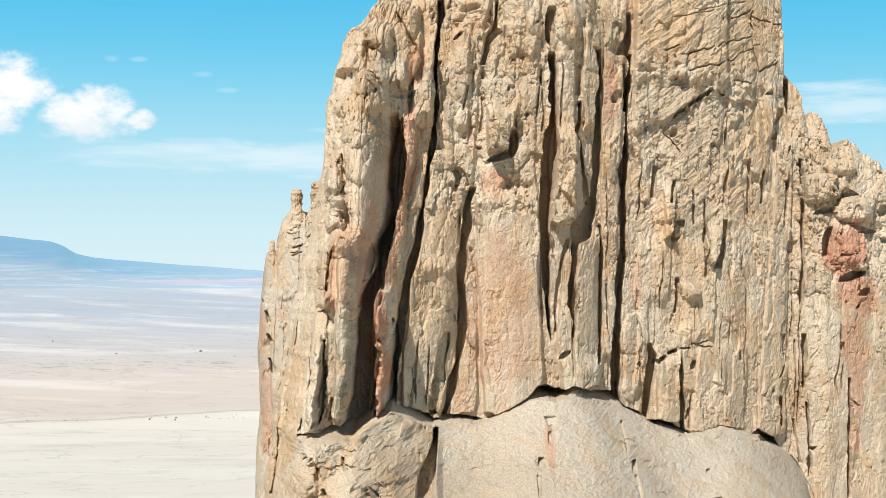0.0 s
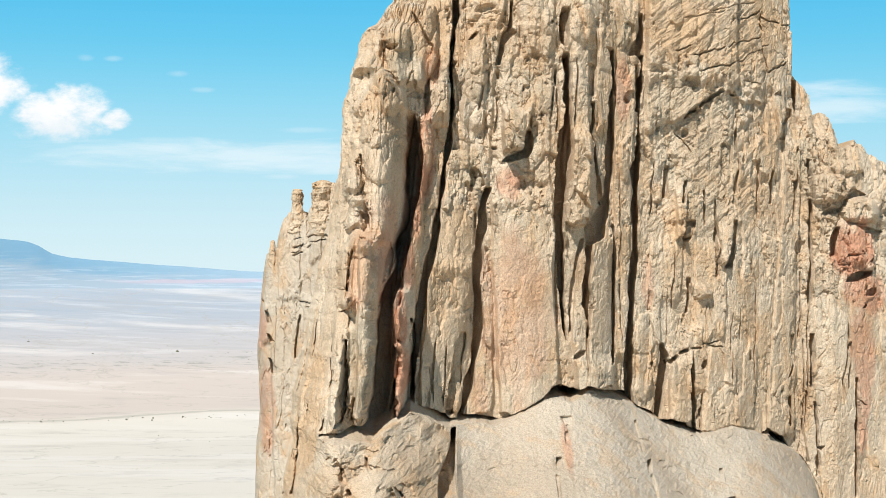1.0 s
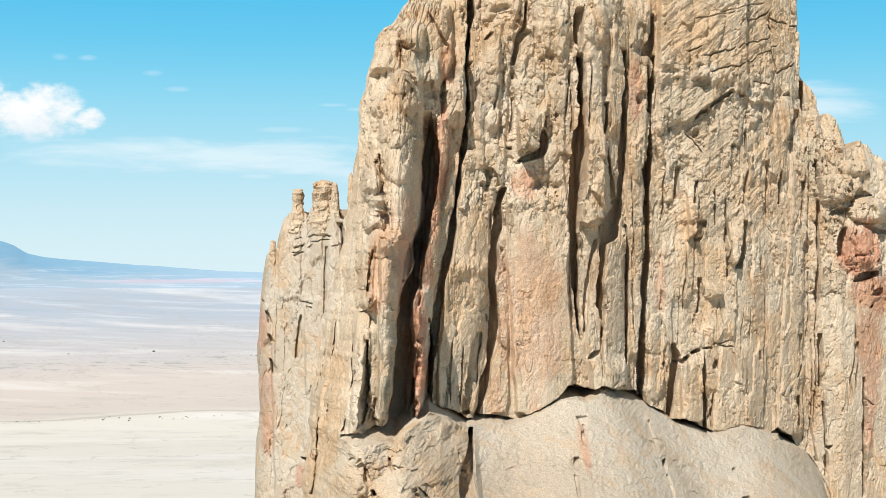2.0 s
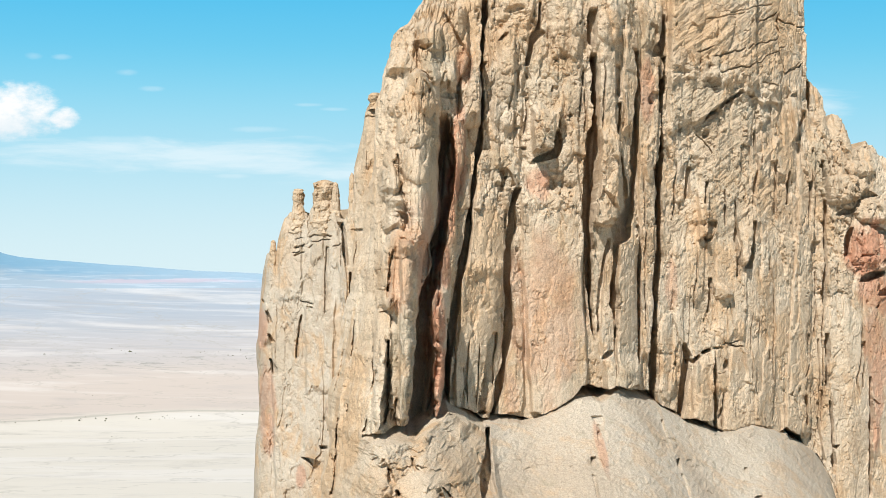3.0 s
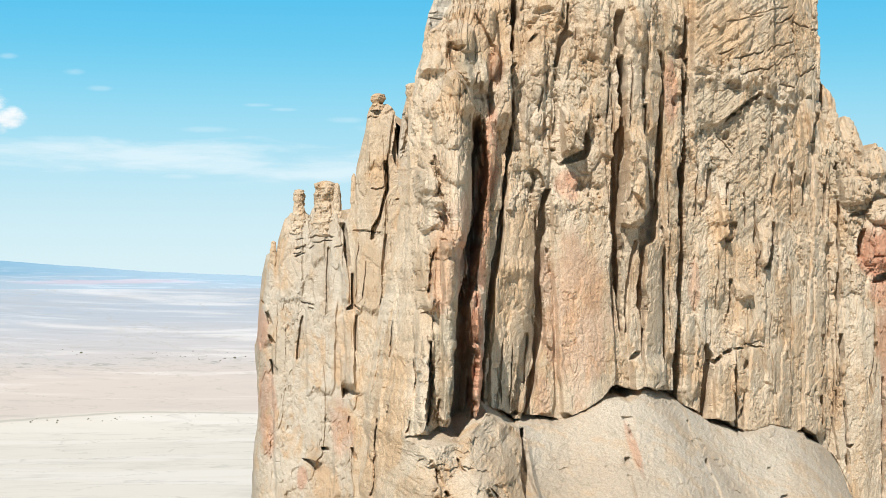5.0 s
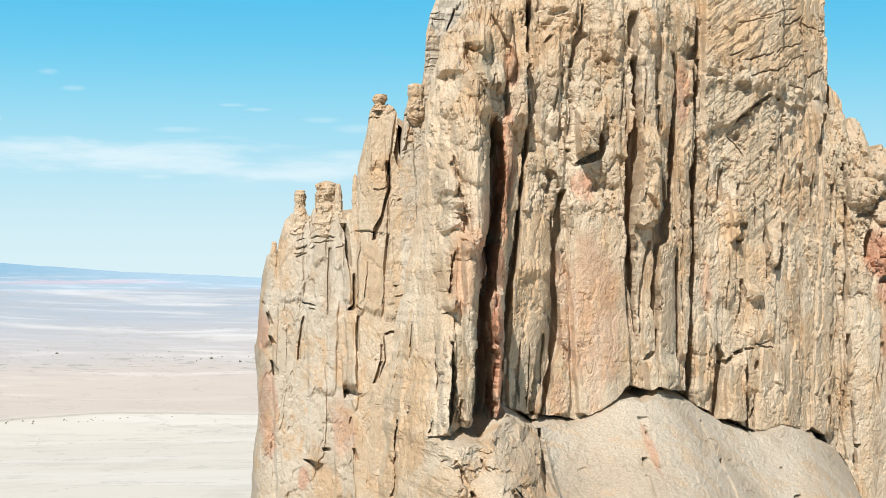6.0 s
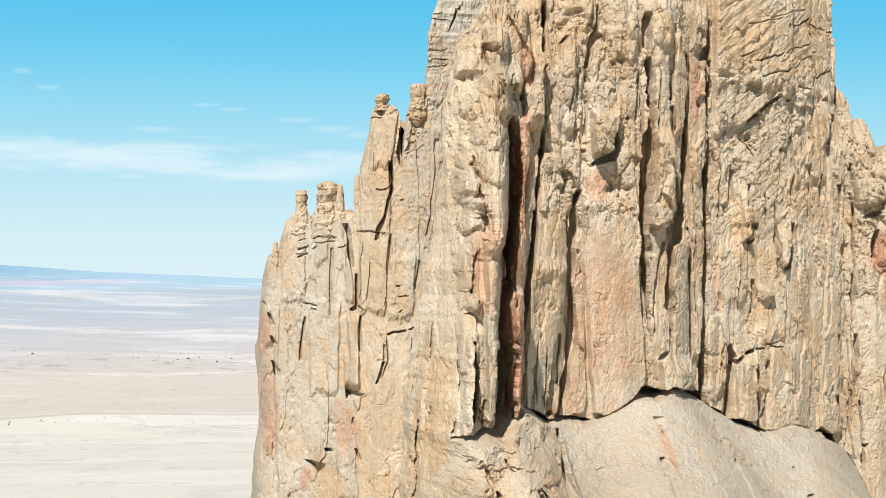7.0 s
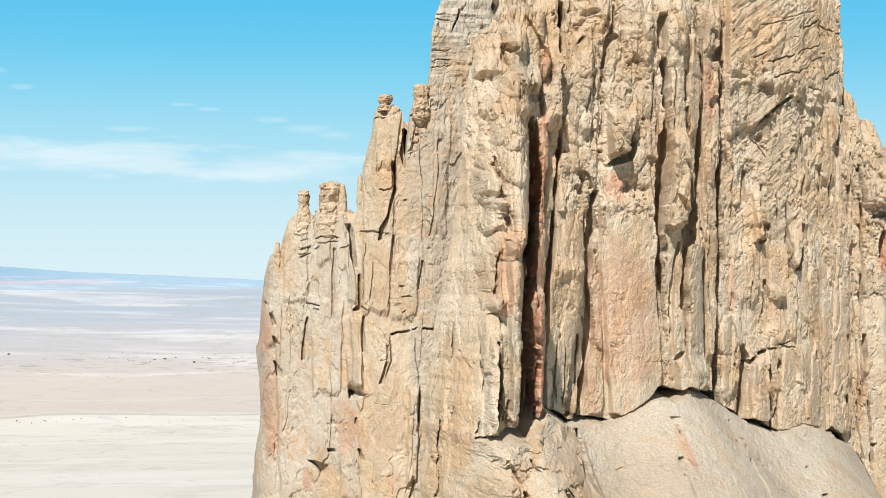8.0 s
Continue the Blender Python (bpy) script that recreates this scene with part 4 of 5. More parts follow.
face.boss([(-7.50, -13.61, -12.95), (-11.64, -14.04, -12.87), (-15.13, -14.26, -13.06), (-17.85, -14.12, -13.44)], 1.7, 839)
face.boss([(26.95, -1.89, -1.47), (25.01, -2.23, -1.12), (22.14, -2.71, -0.84), (19.26, -3.18, -0.91), (16.50, -4.37, -1.11)], 1.9, 840)
face.boss([(29.06, -11.75, -9.82), (26.82, -12.09, -9.11), (24.24, -12.42, -9.24), (22.34, -12.47, -9.65)], 1.7, 841)
face.boss([(-1.98, -7.93, -6.16), (-4.70, -8.21, -5.40), (-8.59, -7.44, -5.77), (-13.73, -7.42, -6.01), (-17.59, -7.86, -7.40)], 3.1, 842)
face.boss([(8.82, 28.64, 30.78), (6.68, 28.21, 31.82), (5.08, 28.77, 31.64)], 0.8, 843)
face.boss([(5.42, 36.36, 38.89), (2.14, 36.14, 38.44), (-0.20, 36.27, 37.67)], 1.5, 844)
face.boss([(-2.19, 31.95, 33.66), (-3.65, 32.02, 34.92), (-4.73, 32.77, 34.99)], 1.5, 845)

# cracks on the flank that turns away
face.slot([(-16.97, -18.26, -18.17), (-20.34, -18.47, -18.34), (-23.26, -18.74, -18.61), (-25.46, -19.10, -18.89)], 2.6, 846)
face.slot([(-15.23, -17.05, -16.96), (-15.97, -17.28, -17.10), (-16.83, -17.42, -17.33)], 1.4, 847)
face.slot([(-9.55, -17.84, -17.75), (-11.43, -18.06, -17.93), (-14.61, -18.67, -18.53)], 0.7, 848)
face.crack([(-16.45, -5.84), (-16.99, -10.8)], 0.16, 1.0, 0.2, 200)
face.crack([(-14.14, -8.04), (-14.6, -13.91)], 0.12, 0.8, 0.2, 201)
face.stain("ochre", -18.51, -20.55, 0.73, 3.36, 0.6, 202)
face.knob(-18.63, -20.04, 0.49, 1.46, 0.8, 203, 2.0)
face.crack([(-19.13, -20.8), (-18.52, -22.23)], 0.16, 1.0, 0.1, 204)
face.stain("ochre", -15.96, -20.87, 1.14, 2.75, 0.3, 205)

# rusty and ochre faces of the flake and columns, grey crust on the bosses
face.stain("red", -4.23, 14.49, 0.80, 3.00, 1.0, 781)
face.stain("red", -4.59, 9.96, 0.80, 3.00, 1.0, 782)
face.stain("red", -5.21, 5.17, 0.80, 3.00, 0.8, 783)
face.stain("red", -6.16, -0.17, 0.90, 3.00, 0.9, 784)
face.stain("red", -7.04, -5.97, 1.00, 4.00, 1.0, 785)
face.stain("red", -6.73, -11.80, 1.00, 4.00, 1.0, 786)
face.stain("red", -7.18, -15.55, 0.80, 3.00, 0.9, 787)
face.stain("red", -3.06, 24.18, 1.00, 3.00, 0.4, 788)
face.stain("red", 3.35, -0.87, 0.90, 4.00, 0.35, 789)
face.stain("red", 3.75, -9.21, 1.00, 5.00, 0.35, 790)
face.stain("red", 2.48, -16.04, 1.20, 3.00, 0.35, 791)
face.stain("ochre", 0.41, 3.28, 2.00, 4.00, 1.0, 792)
face.stain("ochre", -1.97, -3.56, 1.60, 4.00, 0.9, 793)
face.stain("red", -11.39, -2.01, 1.40, 3.00, 0.35, 794)
face.stain("ochre", -11.41, -0.16, 1.60, 4.00, 1.0, 795)
face.stain("red", -8.52, -0.16, 1.00, 5.00, 0.7, 796)
face.stain("red", -8.30, 4.34, 1.00, 4.00, 0.5, 797)
face.stain("grey", -11.01, -9.38, 1.60, 3.00, 1.0, 798)
face.stain("grey", -6.42, 23.72, 2.40, 2.40, 1.0, 799)
face.stain("grey", -7.25, 14.47, 1.20, 4.00, 0.8, 800)
face.stain("red", 6.78, 10.76, 1.20, 1.20, 0.8, 801)
face.stain("red", 22.16, 23.76, 1.10, 5.00, 0.6, 802)
face.stain("red", 25.64, -2.45, 0.90, 4.00, 0.4, 803)
face.stain("ochre", 35.74, 31.93, 8.00, 4.00, 0.9, 804)
face.stain("ochre", 40.31, 29.27, 6.00, 3.00, 0.8, 805)
face.stain("ochre", 30.24, 5.15, 2.50, 3.00, 0.9, 806)
face.stain("ochre", 30.79, -16.12, 1.60, 3.00, 0.9, 807)
face.stain("red", 61.07, -17.73, 1.10, 6.00, 0.7, 808)
face.stain("red", 60.72, -25.13, 1.10, 4.00, 0.7, 809)

# relief of the whole face: ribs that run down it, flaked facets, small chips, pushed in or out square to the wall
def run_along(plan, x):
    """The length along the wall's plan up to x."""
    xs = np.linspace(-70, 100, 1701)
    ys = along(plan, xs)
    return np.interp(x, xs, np.cumsum(np.hypot(0.1, np.gradient(ys)))).astype(np.float32)


def rough_skin(a, z, seed, fine=1.0, pillow=0.3):
    """Uneven depth of weathered sandstone over the length a along the wall and the height z: broad flats, a few sharp flakes, grain."""
    warp, warp2 = fbm(a / 2.6, z / 5.0, seed, 4), fbm(a / 2.7, z / 2.6, seed + 1, 4)
    d = 0.5 * fbm(a / 3.2 + 0.3 * warp, z / 15.0, seed + 2, 2) + 0.6 * fbm(a / 7.0, z / 9.0, seed + 7, 3)
    d -= 0.8 * pillow * np.abs(fbm(a / 3.6 + 0.5 * warp, z / 6.5 + 0.4 * warp2, seed + 17, 2, 0.4))
    lev, gap = chips(a / 3.0 + 0.4 * warp, z / 6.0 + 0.5 * warp2, seed + 3)
    d += 0.85 * lev + 0.7 * pillow * (1 - np.sqrt(np.clip(gap / 0.5, 0, 1)))
    patch = step(-0.1 + 2.6 * fbm(a / 3.2, z / 4.5, seed + 11, 3) + 0.5 * (pillow - 0.3))
    lev, gap = chips(a / 0.95 + 0.5 * warp, z / 1.6 + 0.6 * warp2, seed + 4)
    d += fine * (0.1 + 0.9 * patch) * (0.5 * lev + 0.22 * (1 - np.sqrt(np.clip(gap / 0.3, 0, 1))))
    lev, gap = chips(a / 0.45 + 0.5 * warp, z / 0.6 + 0.6 * warp2, seed + 8)
    d += fine * (0.15 + 0.85 * step(0.2 + 2.4 * fbm(a / 2.1, z / 3.1, seed + 19, 3))) * 0.36 * lev
    d += fine * (0.17 * fbm(a / 0.55, z / 0.6, seed + 5, 3, 0.6) + 0.07 * fbm(a / 0.22, z / 0.26, seed + 6, 2, 0.6))
    d += 0.7 * step(1 - np.abs(fbm(a / 2.9 + 0.2 * warp, z / 26.0, seed + 13, 2, 0.4)) / 0.014) * step(-0.1 + 3 * fbm(a / 5.0, z / 7.0, seed + 14, 2))
    d += 0.5 * step(1 - np.abs(fbm(a / 2.4 + 0.5 * warp, z / 2.8, seed + 15, 2, 0.5)) / 0.013) * step(-0.3 + 2.5 * fbm(a / 4.0, z / 5.0, seed + 16, 2))
    pock = np.maximum(fbm(a / 0.7, z / 0.9, seed + 12, 3, 0.6) - 0.3, 0)
    d += 2.4 * fine * patch * pock
    return d


ga = run_along(PLAN, gx) - turn
slope_x = np.gradient(wall_at(gx, gz) + turn, axis=1) / np.gradient(gx, axis=1)
n_len = np.sqrt(1 + slope_x ** 2)
n_x, n_y = slope_x / n_len, -1 / n_len
calm = 1 - 0.6 * step((gx - 3.5) / 1.5) * step((12.6 - gx) / 1.5) * step((7.5 - gz) / 2) - 0.5 * step((7.0 - u) / 3) * step((14 - gz) / 6) - 0.3 * step((gx - 25) / 2) * step((49 - gx) / 2) * step((2 - gz) / 6)
calm = calm - 0.3 * step((gx - 25) / 2) * step((50 - gx) / 2) * step((gz - 24) / 4)
swell = 0.25 - 0.17 * step((gx - 24.5) / 1.5) * step((50 - gx) / 2) * step((26 - gz) / 4) + 0.6 * step((gz - 0) / 8) * step((17 - gx) / 4) + 0.55 * step((gx - 50) / 3) * step((gz + 8) / 5) + 0.35 * step((gz - 26) / 5) * step((gx - 14) / 3)
calm = calm - 0.3 * step((6 - gz) / 5) * step((25 - gx) / 3) * step((gx + 8) / 3)
calm = calm - 0.5 * step((gx - 51) / 2) * step((-3 - gz) / 4)
calm = calm - 0.25 * step((-5 - gx) / 2) * step((30 - gz) / 4)
skin = rough_skin(ga, gz, 31, 1.0, swell) * np.maximum(calm, 0.3)
deep = step((face.y - wall_at(gx, gz) - turn - 0.8) / 1.5)
skin *= 1 - 0.8 * deep
beds_on = (1 - deep) * step((gx - 25) / 1.5) * step((48 - gx) / 6) * step((gz - 0) / 8)
across, up_dip = ga * 0.84 + gz * 0.54, gz * 0.84 - ga * 0.54
skin += beds_on * (0.42 * fbm(across / 5.0, up_dip / 0.75 + 0.4 * fbm(across / 3, up_dip / 2, 45, 2), 46, 4, 0.55))
face.y -= n_y * skin
gx = gx - n_x * skin * step(u / 0.8) * (0.3 + 0.7 * step((-9 - gx) / 4))
face.x = gx

# the ledge that comes out from under the face
FOOT = [(-23.0, -24.6), (-17.8, -19.6), (-14.9, -18.4), (-11.4, -18.5), (-9.8, -18.6), (-8.0, -17.7), (-5.9, -16.9), (-3.2, -18.1), (-1.2, -19.3),
        (-0.1, -19.0), (3.9, -19.3), (6.9, -18.6), (10.7, -16.7), (14.2, -17.1), (16.1, -15.9), (20.1, -17.3), (24.6, -19.4), (28.2, -21.7),
        (32.5, -22.9), (38.2, -22.4), (44.5, -24.2), (47.2, -25.7), (49.8, -27.4), (51.5, -29.4), (52.8, -31.9), (53.8, -34.4), (60, -70), (90, -90)]
GAP = [(-14.9, 0.3), (-14.2, 0.6), (-12.5, 0.8), (-10.7, 1.1), (-9, 0.7), (-5.8, 0.5), (-1.7, 1.0), (-0.4, 0.3), (0.3, 0.6), (3.9, 0.6), (4.8, 0.1), (7.6, 0.1),
       (10.6, 0.5), (11.8, 1.3), (14.6, 1.5), (16, 0.6), (19, 0.5), (21.9, 1.1), (23.7, 0.4), (26.8, 0.4), (27.7, 0.6), (32.1, 0.9), (33.5, 0.15), (43.1, 0.12),
       (44.2, 0.9), (47, 1.0), (48.2, 0.0)]
foot = along(FOOT, gx) + 0.35 * fbm(gx / 1.4, gx * 0, 51, 3)
hollow = along(GAP, gx) * (1 + 0.8 * fbm(gx / 1.5, gx * 0, 52, 2))
hollow[gx < -15.5] = 0
under = step((foot + hollow - gz) / 0.25 + 0.5) * (hollow > 0.05)
face.y += 7.0 * under
slope = along([(-23, 0.4), (-17, 0.7), (-13, 1.3), (-9, 2.7), (-1.5, 2.7), (0, 2.0), (5, 2.0), (50, 2.0), (60, 0.8)], gx)
down = foot - gz
xs = np.linspace(-30, 95, 626)
soft_foot = np.convolve(np.pad(along(FOOT, xs), 30, mode="edge"), np.hanning(61) / np.hanning(61).sum(), mode="valid")
drop = np.interp(gx, xs, soft_foot).astype(np.float32) + 0.5 - gz
soft_wall = np.convolve(np.pad(wall_at(xs, soft_foot), 30, mode="edge"), np.hanning(61) / np.hanning(61).sum(), mode="valid")
start = np.interp(gx, xs, soft_wall).astype(np.float32) + turn - along([(-20, -3), (-16, -0.5), (-13.5, 5.0), (-9, 6.0), (-5, 5.0), (-2, 2.4), (5, 2.2), (40, 2.0), (48, 0.4)], gx)
ledge = np.where(down > 0, start - slope * drop * (0.75 + 0.25 * np.clip(drop / 8, 0, 1)), start - down * 9)
left_block = step((-1.2 - gx) / 0.5)
lumps = 1.6 * fbm(gx / 5.0, gz / 3.4, 53, 3) + 0.35 * fbm(gx / 1.1, gz / 0.9, 54, 4) - 3.2 * left_block * np.abs(fbm(gx / 4.2, gz / 3.6, 63, 3, 0.4))
lev, gap = chips(gx / 3.2 + 1.2 * fbm(gx / 2, gz / 2, 55, 4), gz / 2.6 + 1.2 * fbm(gx / 2, gz / 2, 56, 4), 57)
shard, _ = chips(gx / 1.5 + 1.0 * fbm(gx / 1.4, gz / 1.4, 64, 4), gz / 0.7 + 1.0 * fbm(gx / 1.4, gz / 1.4, 65, 4), 66)
bare = step(0.1 + 2.5 * fbm(gx / 4.0, gz / 2.5, 67, 3))
grit = 0.7 * bare * shard + 0.5 * np.abs(fbm(gx / 1.3, gz / 0.8, 61, 5, 0.6)) + 0.2 * fbm(gx / 0.4, gz / 0.3, 62, 3, 0.6)
ledge += np.where(down > 0, 1, 0) * step((gx + 19) / 5) * (lumps * (0.45 + 0.5 * left_block) + grit * (0.7 + 0.8 * left_block) + left_block * 0.9 * lev * step(gap / 0.3))
ledge_face = Face(gx, gz, ledge)

# the crevice, scars and cracks of the ledge
ledge_face.slot([(-19.16, -1.08, -0.47), (-20.40, -1.45, -0.53), (-21.63, -2.07, -0.66), (-22.99, -2.94, -0.71), (-24.35, -3.06, -0.76), (-25.58, -2.94, -0.74)], 10.4, 901)
ledge_face.slot([(-20.53, -12.82, -12.54), (-21.64, -12.66, -12.21), (-22.14, -12.43, -12.10)], 2.9, 902)
ledge_face.slot([(-19.86, -10.57, -10.34), (-20.71, -10.42, -10.09), (-21.23, -10.14, -9.39)], 2.6, 903)
ledge_face.slot([(-22.43, -12.29, -12.02), (-23.39, -11.85, -11.51)], 2.9, 904)
ledge_face.slot([(-22.22, -8.12, -7.89), (-23.34, -7.53, -7.26), (-24.11, -7.16, -6.89)], 1.7, 905)
ledge_face.slot([(-20.82, -2.77, -2.65), (-22.84, -2.45, -2.27)], 0.9, 906)
ledge_face.slot([(-18.41, 12.17, 13.69), (-19.07, 12.52, 13.61), (-19.99, 12.84, 13.34)], 1.2, 907)
ledge_face.slot([(-19.96, 12.55, 12.91), (-21.41, 12.49, 12.84)], 1.3, 908)
ledge_face.slot([(-22.39, 11.30, 11.85), (-23.67, 10.84, 11.24)], 1.6, 909)
ledge_face.slot([(-23.96, 10.93, 11.13), (-26.42, 10.56, 10.74)], 1.3, 910)
ledge_face.slot([(-19.82, 22.67, 22.93), (-21.97, 22.75, 23.18), (-23.42, 22.94, 23.20)], 1.3, 912)
ledge_face.slot([(-24.07, 23.28, 23.79), (-25.48, 23.14, 23.48)], 2.3, 913)
ledge_face.slot([(-25.44, 23.24, 23.50), (-28.21, 23.46, 23.70)], 1.2, 914)
ledge_face.slot([(-26.39, 34.22, 34.45), (-27.08, 34.05, 34.28)], 1.4, 915)
ledge_face.slot([(-29.21, 34.37, 35.35), (-29.82, 33.72, 34.85)], 2.6, 916)
ledge_face.slot([(-23.92, 43.76, 45.13), (-24.73, 44.03, 46.44), (-25.31, 44.57, 46.42)], 2.9, 917)
ledge_face.knob(13.1, -20.09, 0.64, 0.67, -0.8, 209, 2.0)
ledge_face.knob(11.39, -22.98, 0.67, 0.69, -0.7, 210, 2.0)
ledge_face.crack([(-7.87, -22.13), (-6.47, -24.03), (-5.28, -25.23)], 0.22, 1.4, 0.3, 214)
ledge_face.crack([(-14.9, -20.54), (-14.03, -19.58)], 0.12, 0.6, 0.2, 215)
ledge_face.knob(-9.55, -22.64, 2.76, 1.38, 1.0, 216, 2.0)
ledge_face.knob(-14.11, -22.21, 2.21, 1.56, 0.8, 217, 2.0)
ledge_face.knob(-5.27, -21.96, 2.67, 1.38, 0.8, 218, 2.0)
ledge_face.stain("ochre", 12.47, -21.73, 0.8, 3.18, 1.0, 220)
ledge_face.stain("red", 12.6, -21.9, 0.6, 2.6, 0.5, 224)
ledge_face.stain("ochre", -13.25, -22.18, 3.47, 1.50, 0.6, 221)
ledge_face.stain("ochre", -6.38, -23.6, 3.40, 1.72, 0.5, 222)
ledge_face.stain("ochre", 25.81, -24.11, 3.32, 2.04, 0.2, 223)

on_ledge = ledge_face.y < face.y
gy = np.minimum(face.y, ledge_face.y)

# the skyline: past the cap the ridge drops in steps
SKYLINE = [(-30, 47), (49.9, 47), (50.2, 28.0), (51.1, 27.8), (52.2, 26.8), (53.4, 25.3), (53.7, 23.2), (54.1, 21.7), (54.8, 22.3), (55.7, 22.7), (56.6, 21.8), (57.4, 20.1), (58.2, 17.7), (58.8, 17.4), (59.6, 17.7), (61.2, 18.7), (62.7, 18.2), (64.2, 16.9), (65.7, 16.1), (67.0, 15.6), (67.6, 14.8), (72, 12.5), (78, 9)]
sky_line = along(SKYLINE, gx) + np.where(gx > 50, 0.5, 0.0) * fbm(gx / 0.9, gx * 0, 58, 3)
over = np.maximum(gz - sky_line, 0)
gz2 = np.minimum(gz, sky_line)
gy = gy + np.maximum(6 - np.maximum(sky_line - gz, 0), 0) ** 2 * 0.05 + over * 2.0

# the side that turns away behind the edge
k = np.linspace(1, 0, SIDE, endpoint=False)[None, :]
side_y = gy[:, :1] + k * 45 + 0.8 * fbm(k * 20, z / 3, 59, 3)
side_x = gx[:, :1] + k * 8.5 + 0.5 * fbm(k * 14, z / 2.5, 60, 3) * k
side_z = gz2[:, :1] + 0 * k
vx, vy, vz = np.hstack([side_x, gx]), np.hstack([side_y, gy]), np.hstack([side_z, gz2])
verts = np.stack([vx, vy, vz + EYE], -1).reshape(-1, 3)
pad = ((0, 0), (SIDE, 0))
fields = {n: np.pad(a, pad, mode="edge").reshape(-1) for n, a in (("ochre", np.where(on_ledge, ledge_face.ochre, face.ochre)), ("grey", np.where(on_ledge, 0, face.grey)), ("red", np.where(on_ledge, ledge_face.red, face.red)))}
cells = cells_of(ROWS_UP, COLS + SIDE)
mid_x, mid_z = vx.reshape(-1)[cells].mean(1), vz.reshape(-1)[cells].mean(1)
ledge_cell = np.pad(on_ledge, pad, mode="edge").reshape(-1)[cells].all(1)

SPLITS = [
    [(-4.4, 40), (-4.95, 17.3), (-5.85, 11.3), (-6.87, 3.2), (-8.36, -5.7), (-9.32, -14), (-10.4, -18)],
    [(-0.36, 34.8), (-1.75, 25.8), (-0.51, 19.5), (-2.24, 10.2), (-3.87, -0.1), (-5.37, -9.8), (-6.87, -17.3)],
    [(6.67, 34.3), (5.21, 23.4), (4.33, 11.9), (2.94, 8.3), (2.31, -2.2), (2.21, -7.7), (-0.62, -18.2)],
    [(12.5, 34.6), (13.55, 26.7), (13.1, 17.5), (12.7, 8.5), (12.7, -3.6), (13.6, -9.2), (14.2, -17.9)],
    [(16.5, 35), (17, 27.7), (17.6, 16.7), (18.5, 10.9), (17.6, 5), (16.1, -2.2), (16.1, -6), (15.4, -15.9)],
    [(20.95, 36.1), (21, 28.5), (20.6, 5.1), (20.2, -14.1), (19.9, -17.4)],
    [(25.4, 36.8), (24.6, 20.5), (23.7, 1.4), (22.5, -13.5), (21.9, -19.7)],
    [(39.8, 24), (39.5, 15.1), (38.5, 2.3), (38.3, -17.3), (38.4, -22.4)],
    [(48.9, 25), (50.1, 14.1), (50.9, 4.1), (50.1, -10.9), (49.2, -26)],
    [(50.6, 40.6), (49.7, 22.6), (51.7, 14.2), (53.5, 1.6), (52.4, -25.7)],
]
which = np.zeros(len(cells), int)
for line in SPLITS:
    which += mid_x > along([(b, a) for a, b in line], mid_z)
which[(which >= 7) & (which <= 9) & (mid_z > along([(24, 16), (29, 16.5), (37.5, 24), (50, 24.5)], mid_x))] = 11
which[ledge_cell] = np.where(mid_x[ledge_cell] < -1.2, 12, 13)
PARTS = [("buttress", "rounded tan corner buttress with knobs and grey crust"), ("flake", "thin rust-orange rock flake in deep shade"),
         ("column", "broad tan rock column with ochre stains"), ("panel", "smooth pinkish tan rock panel"),
         ("pillar", "narrow rock pillar beside a black slot"), ("pillar", "straight tan rock pillar ending in an overhang"),
         ("pillar", "slender grooved rock pillar"), ("wall_slab", "wide pale fluted rock slab with small overhangs"),
         ("wall_slab", "tan rock slab streaked with grooves"), ("rib", "thin grey-brown rock rib between dark cracks"),
         ("shoulder", "broken rock shoulder with rusty pockets"), ("cap_block", "brown cap rock crossed by slanting cracks"),
         ("foot_block", "lumpy tan rock block under the buttress"), ("ledge", "pale smooth sloping rock ledge")]
for n, (name, words) in enumerate(PARTS):
    pick = cells[which == n]
    if len(pick):
        sheet(name, verts, pick, LEDGE if name == "ledge" else STONE, rock_tower, fields, words)


def close_behind(name, vx, vy, vz, back, aside, parent, material, label):
    """The summit and the plain far side of a rock body, behind what is seen."""
    r = np.unique(np.append(np.arange(0, vx.shape[0], 12), vx.shape[0] - 1))
    c = np.unique(np.append(np.arange(0, vx.shape[1], 12), vx.shape[1] - 1))
    x, y, zz = vx[np.ix_(r, c)], vy[np.ix_(r, c)], vz[np.ix_(r, c)]
    deep_y = np.maximum(y, y.mean(1, keepdims=True)) + back + 3 * fbm(x / 9, zz / 12, 331, 3)
    rim = np.linspace(0, 1, 14)[:, None]
    top_x, top_y = x[-1] + rim * aside, y[-1] + rim * (deep_y[-1] - y[-1])
    top_z = zz[-1] + 1.5 * fbm(top_x / 5, top_y / 5, 332, 3) * np.sin(np.pi * rim)
    gx2 = np.vstack([top_x, (x + aside)[-2::-1]])
    gy2 = np.vstack([top_y, deep_y[-2::-1]])
    gz3 = np.vstack([top_z, zz[-2::-1]])
    v = np.stack([gx2, gy2, gz3 + EYE], -1).reshape(-1, 3)
    zero = np.zeros(len(v))
    blank_fields = {"ochre": zero, "grey": zero, "red": zero}
    sheet(name, v, cells_of(*gx2.shape), material, parent, blank_fields, label)
    k2 = np.linspace(0, 1, 10)[:, None]
    ex, ey, ez = vx[r, -1], vy[r, -1], vz[r, -1]
    v = np.stack([ex + k2 * aside, ey + k2 * (deep_y[:, -1] - ey), ez + EYE + 0 * k2], -1).reshape(-1, 3)
    zero = np.zeros(len(v))
    sheet("end_face", v, cells_of(10, len(r)), material, parent, {"ochre": zero, "grey": zero, "red": zero})


